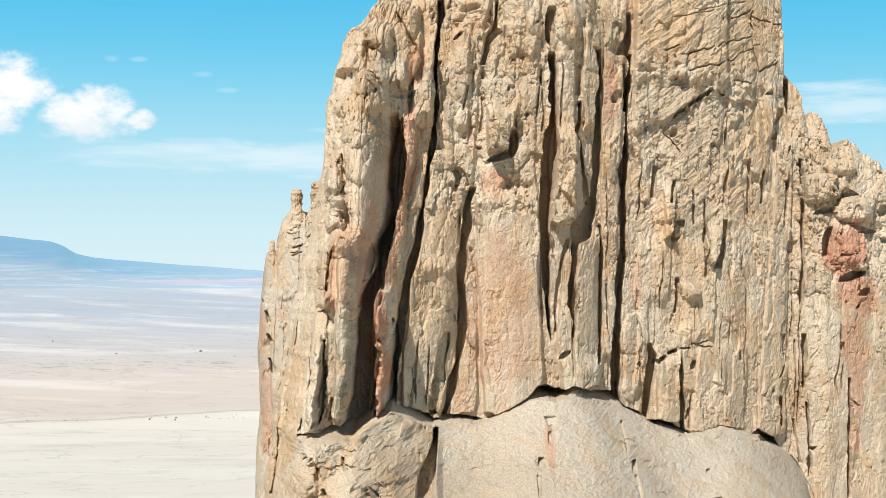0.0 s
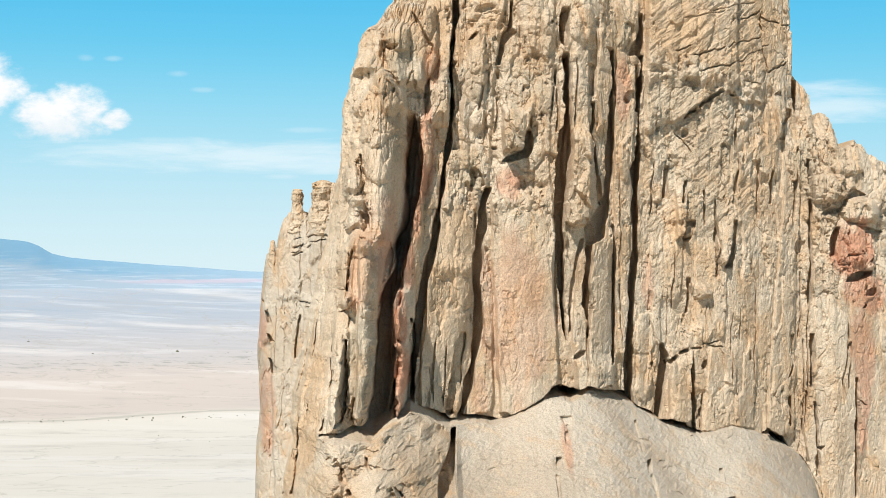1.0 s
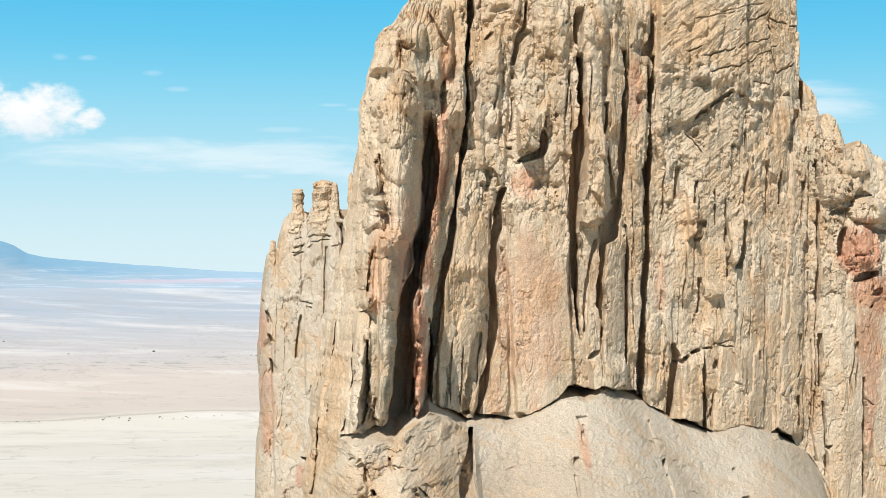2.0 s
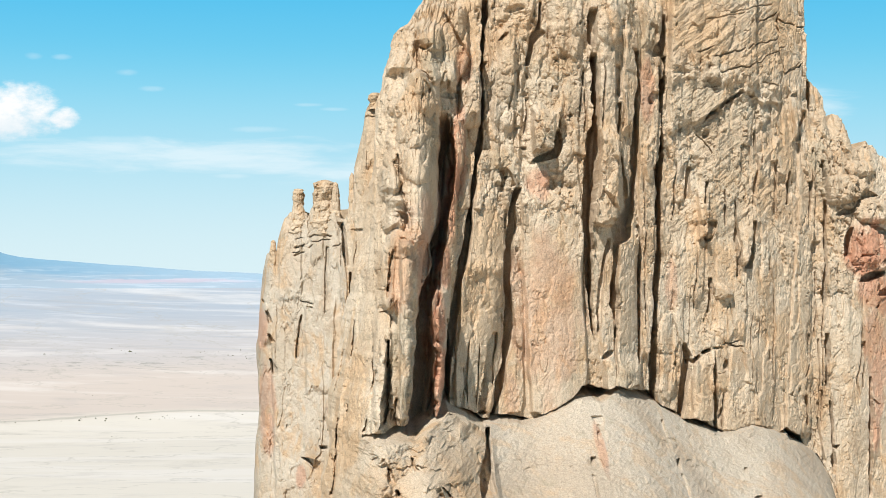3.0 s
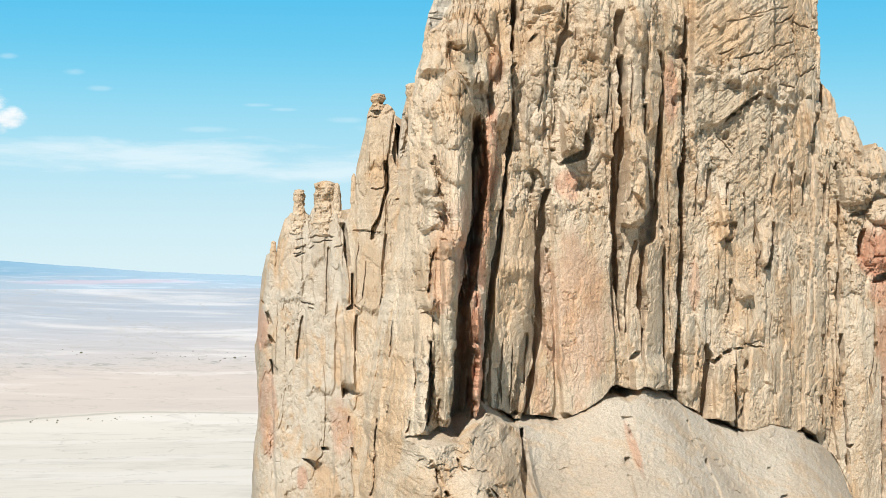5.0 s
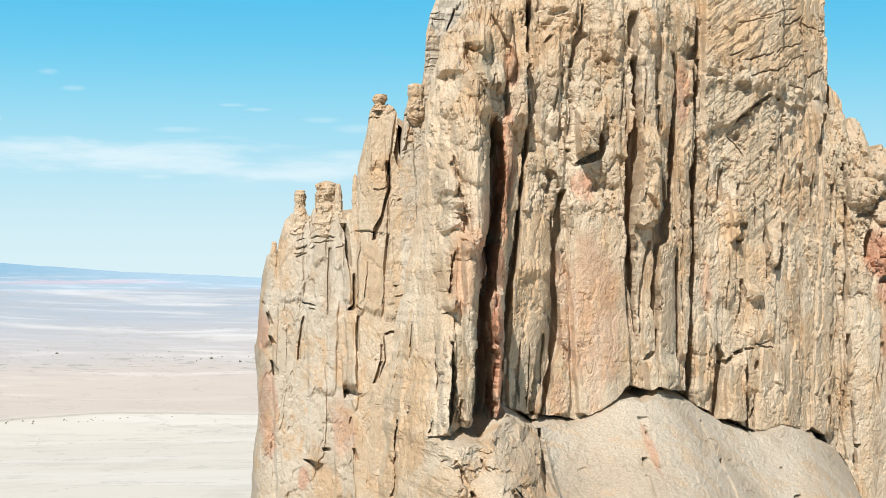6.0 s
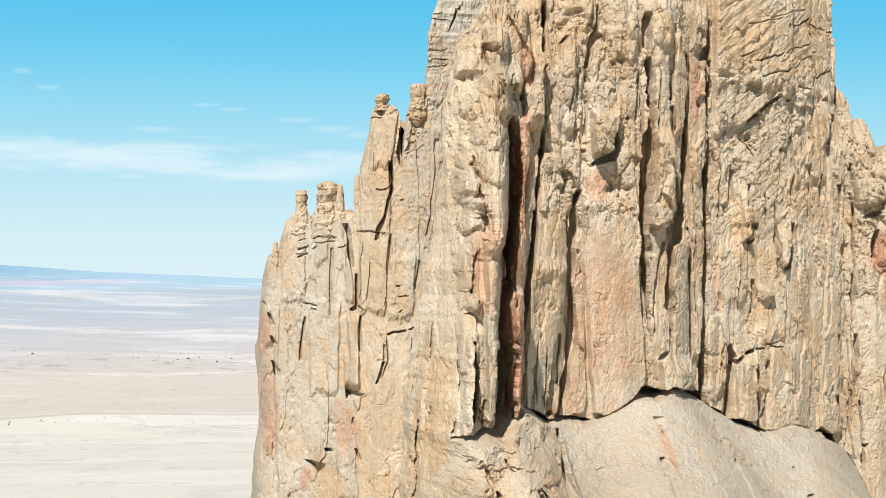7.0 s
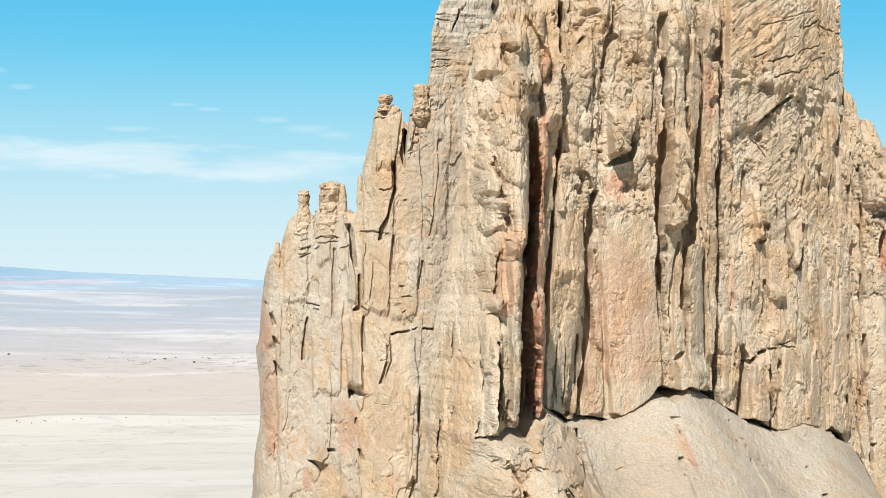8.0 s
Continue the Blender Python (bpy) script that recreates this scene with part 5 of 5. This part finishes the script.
close_behind("summit", vx, vy, vz, 42.0, 9.0, rock_tower, STONE, "plain summit and far side of the tower")

# ---- the rear wall with its pinnacles ----
rear_wall = group_thing("rock_ridge", "pale tan rock ridge stepped with pinnacles behind the tower", "rock ridge")
REAR_PLAN = [(-60, 352), (-38.6, 330), (-37.2, 321), (-36, 318), (-33.6, 316), (-28, 313), (-20, 308.5), (-15, 302.5), (-5, 301), (20, 306), (40, 315)]
bz = np.concatenate([np.linspace(-75, -46, 30, endpoint=False), np.linspace(-46, 48, 620, endpoint=False), np.linspace(48, 60, 20)])[:, None]
bs = np.concatenate([np.linspace(0, 0.68, 440, endpoint=False), np.linspace(0.68, 1, 30)])[None, :]
RC, RR = bs.size, bz.size
edge = along([(-75, -40.0), (-50, -38.4), (-37, -37.6), (-30, -36.6), (-22, -36.8), (-16, -37.5), (-14, -37.0), (-8, -36.5), (-2, -36.2), (60, -36.0)], bz) + 0.25 * fbm(bz / 2.5, bz * 0, 301, 4)
bx = (edge + bs * (30 - edge)).astype(np.float32)
bz = (bz + 0 * bx).astype(np.float32)
by = along(REAR_PLAN, bx + 1.0 * fbm(bx / 5, bz / 40, 302, 2)) + 0.04 * bz
by += 5 * np.clip(1 - (bx - edge) / 2.5, 0, 1) ** 2
back = Face(bx, bz, by)

# joints, flakes and shaded notches of the rear wall
back.slab(0.1, -7.9, -20.67, -20.47, -18.86, -18.87, 1.0, 0.3, 0.4, 226, 1.5, 2.5)
back.slab(-9.5, -23.3, -20.06, -19.68, -17.70, -17.91, 1.0, 0.3, 0.4, 227, 1.5, 2.5)
back.slab(-7.5, -24.6, -27.37, -26.95, -20.89, -21.42, 0.8, 0.5, 0.2, 231, 1.5, 2.5)
back.slab(7.7, -7.5, -32.48, -32.47, -27.68, -27.37, 0.8, 0.5, 0.4, 232, 1.5, 2.5)
back.slab(7.6, 0.1, -26.10, -26.10, -23.16, -23.17, 0.7, 0.5, 0.4, 233, 1.5, 2.5)
back.slab(-23.3, -24.8, -20.49, -20.29, -17.91, -17.33, -2.6, 0.3, 0, 234, 1.5, 2.5)
back.slab(-15.9, -23.3, -20.69, -20.70, -17.90, -17.52, 0.9, 0.4, 0.4, 235, 1.5, 2.5)
back.slab(-35.0, -44.5, -21.95, -21.96, -18.32, -17.75, 0.8, 0.4, 0.4, 236, 1.5, 2.5)
back.slab(-14.7, -45.7, -36.53, -36.91, -33.32, -32.44, -1.2, 0.6, 0.2, 243, 1.5, 2.5)
back.crack([(-12.91, -12.74), (-12.72, -17.76), (-14.18, -21.95)], 0.19, 1.3, 0.15, 245)
back.crack([(-8.24, -12.52), (-7.75, -22.97)], 0.12, 0.7, 0.2, 246)
back.crack([(-7.54, -21.93), (-7.57, -30.27)], 0.25, 3.0, 0.1, 247)
back.slab(-23.0, -40.7, -9.62, -10.29, -7.54, -8.02, 1.2, 0.4, 0.3, 248, 1.5, 2.5)
back.joint(-18.36, 6.25, -12.87, 6.19, 0.21, 1.0, 250)
back.crack([(-11.79, 21.19), (-12.02, 12.73)], 0.28, 2.7, 0.2, 252)
back.slab(28.6, 18.1, -15.11, -16.39, -10.51, -11.79, 1.0, 0.4, 0.5, 253, 1.5, 2.5)
back.slab(18.1, -9.4, -17.85, -17.89, -11.79, -12.91, 0.9, 0.4, 0.4, 254, 1.5, 2.5)
back.joint(-7.57, 31.8, -5.48, 32.33, 0.16, 0.7, 258)
back.joint(-26.1, 4.39, -21.91, 4.58, 0.17, 0.9, 259)
back.joint(-25.57, 8.71, -21.91, 8.46, 0.17, 0.9, 260)
back.joint(-29.81, 7.13, -27.68, 7.65, 0.17, 0.9, 261)
back.joint(-29.27, 4.95, -27.36, 4.94, 0.17, 0.9, 262)
back.joint(-29.8, 2.01, -27.68, 2.44, 0.17, 0.9, 263)
back.crack([(-1.07, 43.69), (0.27, 48.05), (2.05, 49.75)], 0.27, 2.4, 0.3, 266)
back.crack([(-12.89, -3.08), (-13.53, -7.81)], 0.12, 1, 0.2, 268)
back.crack([(-15.93, 1.13), (-16.72, -7.33)], 0.12, 0.8, 0.2, 269)
back.crack([(-17.38, 5.38), (-17.89, -7.36)], 0.09, 0.7, 0.2, 270)
back.slab(26.6, 5.3, -4.43, -5.05, -1.15, -2.34, 0.5, 0.5, 0.3, 272, 1.5, 2.5)
back.slab(2.2, -10.4, -11.84, -12.91, -7.15, -7.71, 0.6, 0.5, 0.3, 273, 1.5, 2.5)
back.stain("red", -34.58, -27.17, 1.71, 10.35, 0.5, 274)
back.stain("red", -35.67, -13.08, 1.29, 4.36, 0.6, 275)
back.stain("red", -20.4, -30.86, 2.27, 6.36, 0.4, 276)
back.stain("ochre", -19.87, -15.95, 2.38, 8.56, 0.8, 277)
back.stain("ochre", -30.87, 2.23, 3.20, 8.64, 0.5, 278)
back.stain("ochre", -14.97, -0.98, 2.03, 7.35, 0.5, 279)
back.stain("red", -27.68, -40.82, 1.05, 2.68, 0.6, 280)
back.stain("ochre", -13.89, 14.84, 3.13, 6.30, 0.4, 281)

# sharp joints, pockets and open cracks of the rear wall
back.slot([(8.11, -20.66, -19.64), (6.49, -19.84, -19.15), (4.35, -19.85, -19.05), (1.67, -19.65, -18.86), (-0.57, -19.36, -18.76)], 3.2, 849)
back.slot([(-1.42, -18.57, -18.27), (-5.25, -18.57, -18.18), (-7.38, -18.67, -18.09), (-8.13, -19.46, -18.09), (-8.67, -19.37, -18.58)], 3.0, 850)
back.slot([(-9.26, -17.79, -17.50), (-12.65, -17.70, -17.41), (-16.35, -17.71, -17.51)], 1.6, 851)
back.slot([(-9.67, -27.89, -27.58), (-12.37, -28.31, -27.89), (-14.54, -28.84, -28.53), (-18.32, -28.74, -28.42)], 1.5, 852)
back.slot([(3.51, -22.75, -22.43), (-0.47, -23.06, -22.75), (-5.31, -23.07, -22.86), (-9.60, -23.17, -22.97)], 0.9, 853)
back.slot([(19.61, -12.42, -12.21), (16.96, -12.11, -11.69), (14.32, -12.12, -11.70), (11.67, -12.85, -12.23), (9.03, -13.59, -12.97), (6.92, -14.74, -13.80), (4.60, -15.06, -14.44)], 3.0, 854)
back.slot([(5.87, -12.45, -12.14), (2.18, -12.67, -12.25), (-2.03, -12.99, -12.68)], 1.0, 855)
back.slot([(25.65, -10.31, -9.68), (23.31, -10.63, -9.79), (21.19, -11.16, -9.90), (18.02, -10.33, -10.02)], 3.0, 856)
back.slot([(-18.25, -34.27, -33.85), (-20.06, -33.84, -32.67), (-21.68, -33.20, -32.77)], 2.2, 857)
back.slot([(-9.02, -35.14, -34.60), (-11.61, -34.39, -33.53)], 2.0, 858)
back.slot([(-13.47, -34.60, -34.17), (-15.40, -33.74, -32.99)], 2.0, 859)
back.slot([(-36.94, -27.79, -26.53), (-37.70, -26.95, -23.92), (-39.17, -25.59, -24.34), (-39.80, -25.07, -24.54)], 2.6, 860)
back.slot([(-34.51, -24.13, -22.67), (-35.46, -23.92, -22.67)], 2.2, 861)
back.slot([(-23.39, -20.08, -19.48), (-24.03, -20.18, -17.14), (-25.28, -20.18, -19.09)], 2.4, 862)
back.slot([(-28.40, -19.19, -18.60), (-29.90, -19.29, -19.00)], 1.8, 863)
back.slot([(-34.14, -18.51, -18.12), (-36.68, -17.93, -17.45)], 1.8, 864)
back.slot([(-17.76, -13.55, -13.13), (-19.86, -14.07, -13.56), (-22.16, -14.81, -14.08)], 1.6, 865)
back.slot([(-14.62, -13.33, -12.92), (-18.81, -13.66, -13.34)], 1.0, 866)
back.slot([(1.13, -7.15, -6.63), (-2.02, -7.47, -6.64), (-4.65, -8.21, -7.59)], 1.0, 867)
back.slot([(23.87, -3.89, -3.24), (19.10, -3.91, -3.26), (14.85, -4.37, -3.93), (9.56, -4.93, -4.60), (5.34, -5.68, -5.37)], 0.8, 868)
back.slot([(24.90, -7.91, -7.38), (24.26, -8.12, -7.60)], 1.6, 869)
back.slot([(23.31, -8.43, -7.60), (21.19, -9.69, -9.07)], 0.8, 870)
back.slot([(-39.22, -8.53, -8.12), (-43.16, -9.27, -8.85)], 1.2, 871)
back.joint(-26.52, 5.47, -21.70, 5.33, 0.3, 1.3, 872)
back.joint(-28.21, -7.08, -25.26, -7.59, 0.28, 1.3, 873)
back.joint(-26.84, -8.04, -25.47, -8.78, 0.2, 0.8, 874)
back.joint(-29.38, 3.21, -26.94, 3.96, 0.3, 1.2, 875)
back.joint(-29.38, 1.36, -27.05, 2.44, 0.3, 1.2, 876)
back.joint(-28.95, 7.44, -26.94, 8.08, 0.25, 1.0, 877)
back.joint(-17.77, 6.35, -14.54, 6.40, 0.3, 1.4, 878)
back.joint(-18.18, -7.48, -16.82, -8.60, 0.35, 1.6, 879)
back.joint(-12.91, -12.74, -9.07, -11.79, 0.4, 2.0, 880)
back.joint(-9.07, -11.79, -7.61, -11.36, 0.3, 1.4, 881)
back.joint(-7.09, -11.78, -3.71, -11.37, 0.4, 1.8, 882)
back.joint(-36.11, -6.97, -35.03, -7.93, 0.4, 1.6, 883)
back.joint(-5.21, 46.50, -1.06, 46.59, 0.16, 0.7, 884)
back.joint(-5.66, 40.10, -1.08, 40.91, 0.16, 0.7, 885)
back.joint(-5.45, 38.39, -1.09, 38.66, 0.16, 0.7, 886)
back.joint(-5.46, 37.33, -1.10, 37.80, 0.16, 0.7, 887)
back.joint(-5.21, 47.78, -2.15, 47.49, 0.16, 0.7, 888)
back.joint(-8.62, 32.02, -6.00, 32.33, 0.16, 0.7, 889)
back.joint(-9.26, 28.30, -7.58, 28.19, 0.35, 1.5, 890)
back.joint(-16.37, 27.70, -13.44, 27.88, 0.25, 1.0, 891)
back.joint(-15.14, 14.11, -12.22, 14.53, 0.25, 1.0, 892)
back.joint(-24.84, 11.73, -22.95, 11.81, 0.3, 1.2, 893)
back.joint(-24.21, 9.67, -21.91, 9.53, 0.35, 1.6, 894)
back.joint(-21.91, 3.29, -19.85, 4.14, 0.2, 0.7, 895)
back.joint(-26.63, 3.31, -25.26, 3.73, 0.25, 0.9, 896)
back.joint(-10.56, 12.10, -9.51, 12.41, 0.3, 1.0, 897)
back.joint(-11.23, -4.13, -10.19, -3.81, 0.4, 1.4, 898)
back.joint(-11.02, -5.60, -8.74, -6.02, 0.25, 0.9, 899)
back.joint(-10.82, -8.85, -9.78, -8.12, 0.25, 0.9, 900)

ba = run_along(REAR_PLAN, bx)
back.y += rough_skin(ba * 0.75, bz * 0.6, 311, 0.8) * (0.6 + 0.15 * step((bz - 2) / 10))
beds = fbm(bx / 7, bz / 0.9, 317, 3)
back.y += (0.10 * step((bz - 2) / 8) + 0.3 * step((bz - 33) / 4)) * beds + 0.14 * fbm(bx / 0.9, bz / 1.3, 318, 4)
REAR_SKY = [(-38.9, -16.6), (-37.2, -15.6), (-36.85, -14.2), (-36.5, -8.2), (-35.9, -2.1), (-34.8, 2.0), (-32.9, 2.4), (-32.5, 5), (-31.4, 8.5), (-30.1, 10.0),
            (-27.4, 10.3), (-26.5, 9.3), (-25.9, 11.0), (-21.3, 11.0), (-20.9, 9.6), (-19.6, 8.4), (-18.45, 10.0), (-17.9, 12.6), (-17.6, 18.2),
            (-16.7, 22.2), (-16.0, 25.0), (-15.6, 28.1), (-15.1, 29.8), (-12.8, 30.3), (-11.1, 29.8), (-10.3, 28.8), (-10.1, 24.0), (-9.9, 20.0), (-9.6, 24.6), (-9.0, 28.6), (-8.1, 32.0), (-7.4, 33.2), (-6.1, 33.4), (-5.7, 34.0),
            (-5.2, 38.2), (-5.0, 43.5), (-4.1, 47.3), (-2.7, 51), (-1, 54.4), (30, 57)]
line = along(REAR_SKY, bx) + 0.35 * fbm(bx / 0.6, bx * 0, 319, 3)
over = np.maximum(bz - line, 0)
bz2 = np.minimum(bz, line)
rising = np.clip(np.gradient(line, axis=1) / np.gradient(bx, axis=1), 0, 1)
bx = bx + rising * 0.15 * (np.minimum(over, 12) * 0.6 + np.maximum(over - 12, 0) * 0.3)
by2 = back.y + np.maximum(2.5 - np.maximum(line - bz, 0), 0) ** 2 * 0.15 + np.minimum(over, 12) * 0.6 + np.maximum(over - 12, 0) * 0.3
k = np.linspace(1, 0, 16, endpoint=False)[None, :]
side_y = by2[:, :1] + k * 30
side_x = bx[:, :1] + k * 6 + 0.5 * fbm(k * 8, bz[:, :1] / 2.5, 320, 3) * k
vx, vy, vz = np.hstack([side_x, bx]), np.hstack([side_y, by2]), np.hstack([bz2[:, :1] + 0 * k, bz2])
verts = np.stack([vx, vy, vz + EYE], -1).reshape(-1, 3)
pad = ((0, 0), (16, 0))
fields = {n: np.pad(a, pad, mode="edge").reshape(-1) for n, a in (("ochre", back.ochre), ("grey", back.grey), ("red", back.red))}
cells = cells_of(RR, RC + 16)
mid_x, mid_z = vx.reshape(-1)[cells].mean(1), vz.reshape(-1)[cells].mean(1)
which = (mid_x > along([(-75, -17.5), (-8, -18.7), (5, -19.3), (60, -19.6)], mid_z)).astype(int) + (mid_x > along([(-75, -8), (20, -10.0), (60, -10.0)], mid_z))
for n, (name, words) in enumerate((("outer_spur", "pale rock spur with a rusty outer edge"), ("middle_spur", "tan banded rock spur below a pinnacle"), ("high_spur", "tall pale rock wall rising out of sight"))):
    sheet(name, verts, cells[which == n], PALE if n != 1 else STONE, rear_wall, fields, words)


close_behind("summit", vx, vy, vz, 26.0, 7.0, rear_wall, STONE, "plain crest and far side of the ridge")


def pinnacle(name, x, y, z_foot, z_top, radii, seed, parent, label, material=None, lean=0.0):
    """A free-standing stack: rings of uneven radius from foot to top."""
    rings, spokes = 70, 56
    a = np.linspace(0, 2 * np.pi, spokes, endpoint=False)[None, :]
    t = np.linspace(0, 1, rings)[:, None]
    rad = along(list(zip(np.linspace(0, 1, len(radii)), radii)), t)
    hz = z_foot + t * (z_top - z_foot)
    facet, _ = chips(a * rad / 1.1 + 0.6 * fbm(a * 2 + 0 * t, hz / 0.9, seed + 7, 3) + 0 * t, hz / 1.5 + 0.5 * fbm(a * 2 + 0 * t, hz / 1.2, seed + 8, 3), seed + 9)
    block = 1 + 0.30 * fbm(np.cos(a) * 1.7 + 9 + 0 * t, np.sin(a) * 1.7 + hz / 1.6, seed, 4) + 0.2 * fbm(hz / 0.7 + 0 * a, a * 0.4 + 0 * t, seed + 5, 3) + 0.26 * facet
    rr = rad * block * np.sqrt(np.clip((1.0 - t) / 0.05, 0.02, 1))
    px, py = x + lean * t + rr * np.cos(a), y + rr * np.sin(a) * 1.1
    v = np.stack([px, py, hz + EYE + 0 * a], -1).reshape(-1, 3)
    i = np.arange(rings * spokes).reshape(rings, spokes)
    j = np.roll(i, -1, 1)
    c = np.stack([i[:-1], j[:-1], j[1:], i[1:]], -1).reshape(-1, 4)
    zero = np.zeros(len(v))
    return sheet(name, v, c, material or STONE, parent, {"ochre": zero + 0.2, "grey": zero, "red": zero}, label)


pinnacle("pinnacle", -33.45, 316.6, -1.5, 4.7, [0.2, 0.7, 0.68, 0.6, 0.5, 0.35], 401, rear_wall, "small blunt rock finger")
pinnacle("pinnacle", -28.45, 314.4, 5.0, 12.4, [0.4, 1.7, 1.6, 1.4, 1.15, 1.0, 0.9], 402, rear_wall, "slim rock stack under a round cap stone")
pinnacle("cap_stone", -28.55, 314.3, 11.5, 14.6, [0.85, 0.95, 1.1, 1.05, 0.8], 403, rear_wall, "round dark-bellied cap stone")
pinnacle("pinnacle", -23.40, 312.2, 4.0, 16.2, [0.6, 2.1, 2.2, 2.15, 2.1, 2.05, 1.95], 404, rear_wall, "stout flat-topped rock stack")
pinnacle("pinnacle", -21.20, 310.8, 5.0, 15.7, [0.2, 0.9, 0.8, 0.75, 0.6], 405, rear_wall, "thin slab leaning on the stack")
pinnacle("pinnacle", -18.05, 308.2, 3.0, 17.4, [0.2, 0.8, 0.75, 0.6, 0.5, 0.35], 406, rear_wall, "needle-thin rock spire")
pinnacle("cap_stone", -13.60, 304.0, 29.0, 32.2, [1.5, 1.25, 0.85, 1.2, 1.35, 0.9], 407, rear_wall, "small balanced head stone")
pinnacle("pinnacle", -7.00, 302.6, 26.0, 34.1, [0.3, 1.5, 1.6, 1.25, 1.5, 1.4], 408, rear_wall, "blocky knob with a narrow neck")

# ---- the land ----
def land_height(r):
    """The plain is level near the rock and rises gently to the far uplands."""
    return 296.0 * step((r - 3250.0) / 3300.0) / step(1650.0 / 3300.0)


def plain():
    rings = np.concatenate([np.linspace(0, 2200, 24), np.linspace(2250, 4900, 150)])
    turns = np.linspace(0, 2 * np.pi, 361)
    r, a = np.meshgrid(rings, turns, indexing="ij")
    x, y = r * np.sin(a), r * np.cos(a)
    zz = land_height(r) + 5.0 * fbm(x / 500, y / 500, 501, 4) * step((r - 600) / 800)
    v = np.stack([x, y, zz], -1).reshape(-1, 3)
    return tagged(sheet("ground", v, cells_of(len(rings), len(turns)), DESERT, None), "pale cream and dun desert plain, haze-blue painted towards the horizon", "desert", kind="structure")


plain()


def upland():
    """The tableland on the skyline, painted haze-blue, highest to the west."""
    top = [(-40, 1.1), (-18, 1.1), (-15.4, 0.98), (-14.4, 0.86), (-13.6, 0.76), (-13.2, 0.62), (-12.8, 0.36), (-12.2, 0.22), (-11.5, 0.15), (-9.5, 0.0),
           (-6.4, -0.24), (-3, -0.38), (0.6, -0.55), (6, -0.62), (40, -0.7)]
    a = np.linspace(-40, 40, 900)[None, :]
    t = np.linspace(0, 1, 24)[:, None]
    crest = EYE + 4890 * np.tan(np.radians(along(top, a) + 0.02 * fbm(a / 0.6, a * 0, 511, 4)))
    r = 4860 + 30 * t
    foot = land_height(4860) - 4
    zz = foot + (crest - foot) * (0.55 * t + 0.45 * step(t)) + 6 * fbm(a / 0.7, t * 3 + 0 * a, 512, 4) * np.sin(np.pi * t)
    ar = np.radians(a)
    v = np.stack([r * np.sin(ar), r * np.cos(ar), zz], -1).reshape(-1, 3)
    return tagged(sheet("upland_backdrop", v, cells_of(24, 900), HAZE_HILL, None, {"rise": (t + 0 * a).reshape(-1)}), "long tableland on the far skyline, haze painted blue", "hills", kind="structure")


upland()


def lower_mountain():
    """The body of the mountain below the towers, down to the plain."""
    t = np.linspace(0, 1, 90)[:, None]
    a = np.linspace(0, 2 * np.pi, 241)[None, :]
    far = along([(0, 0.0), (0.2, 1.0), (0.3, 1.25), (0.5, 1.9), (0.75, 3.0), (1, 4.6)], t)
    grow = 1 + 0.3 * fbm(np.cos(a) * 3 + 5 + 0 * t, np.sin(a) * 3 + 0 * t, 521, 4) * step((t - 0.2) * 4)
    h = along([(0, 303), (0.2, 301), (0.24, 270), (0.32, 215), (0.5, 130), (0.75, 45), (1, -8)], t)
    h = h + 14 * fbm(np.cos(a) * 9 + 0 * t, np.sin(a) * 9 + t * 9, 522, 4) * step((t - 0.22) * 8)
    v = np.stack([20 + 84 * far * grow * np.cos(a), 238 + 122 * far * grow * np.sin(a), h + 0 * a], -1).reshape(-1, 3)
    z0 = np.zeros(len(v))
    return tagged(sheet("mountain_base", v, cells_of(90, 241), TALUS, None, {"ochre": z0, "grey": z0, "red": z0}), "tan talus slopes and broken cliffs below the towers", "mountain", kind="structure")


lower_mountain()


def bushes():
    """Junipers and saltbush along the dry wash and over the flats, too far off to tell apart."""
    rng = np.random.default_rng(7)
    spots = []
    for _ in range(70):
        x = rng.uniform(-1500, 150)
        spots.append((x, 3606 + 14 * rng.normal() + 0.22 * min(x + 407, 0), rng.uniform(0.5, 1.3)))
    for _ in range(150):
        x = rng.uniform(-1700, 200)
        spots.append((x, 4200 + 30 * rng.normal(), rng.uniform(0.4, 1.1) + (1.2 if rng.random() < 0.05 else 0)))
    for _ in range(25):
        spots.append((rng.uniform(-1700, 300), rng.uniform(3050, 4300), rng.uniform(0.4, 0.9)))
    a = np.linspace(0, 2 * np.pi, 7, endpoint=False)
    verts, cells = [], []
    for x, y, size in spots:
        ground_z = land_height(math.hypot(x, y)) - 1.5
        k = len(verts)
        for h, w in ((0.0, 0.8), (0.7, 1.3), (1.5, 1.0), (2.1, 0.25)):
            for q in a:
                w2 = w * size * rng.uniform(0.7, 1.25)
                verts.append((x + w2 * 1.5 * math.cos(q), y + w2 * math.sin(q), ground_z + h * size + rng.uniform(-0.2, 0.2) * size + 1.0))
        for ring in range(3):
            for q in range(7):
                p, n = k + ring * 7 + q, k + ring * 7 + (q + 1) % 7
                cells.append((p, n, n + 7, p + 7))
    return tagged(sheet("desert_scrub", np.array(verts), np.array(cells), SCRUB, None), "sparse dark scrub dotted over the pale plain", "shrubs", kind="stuff")


bushes()
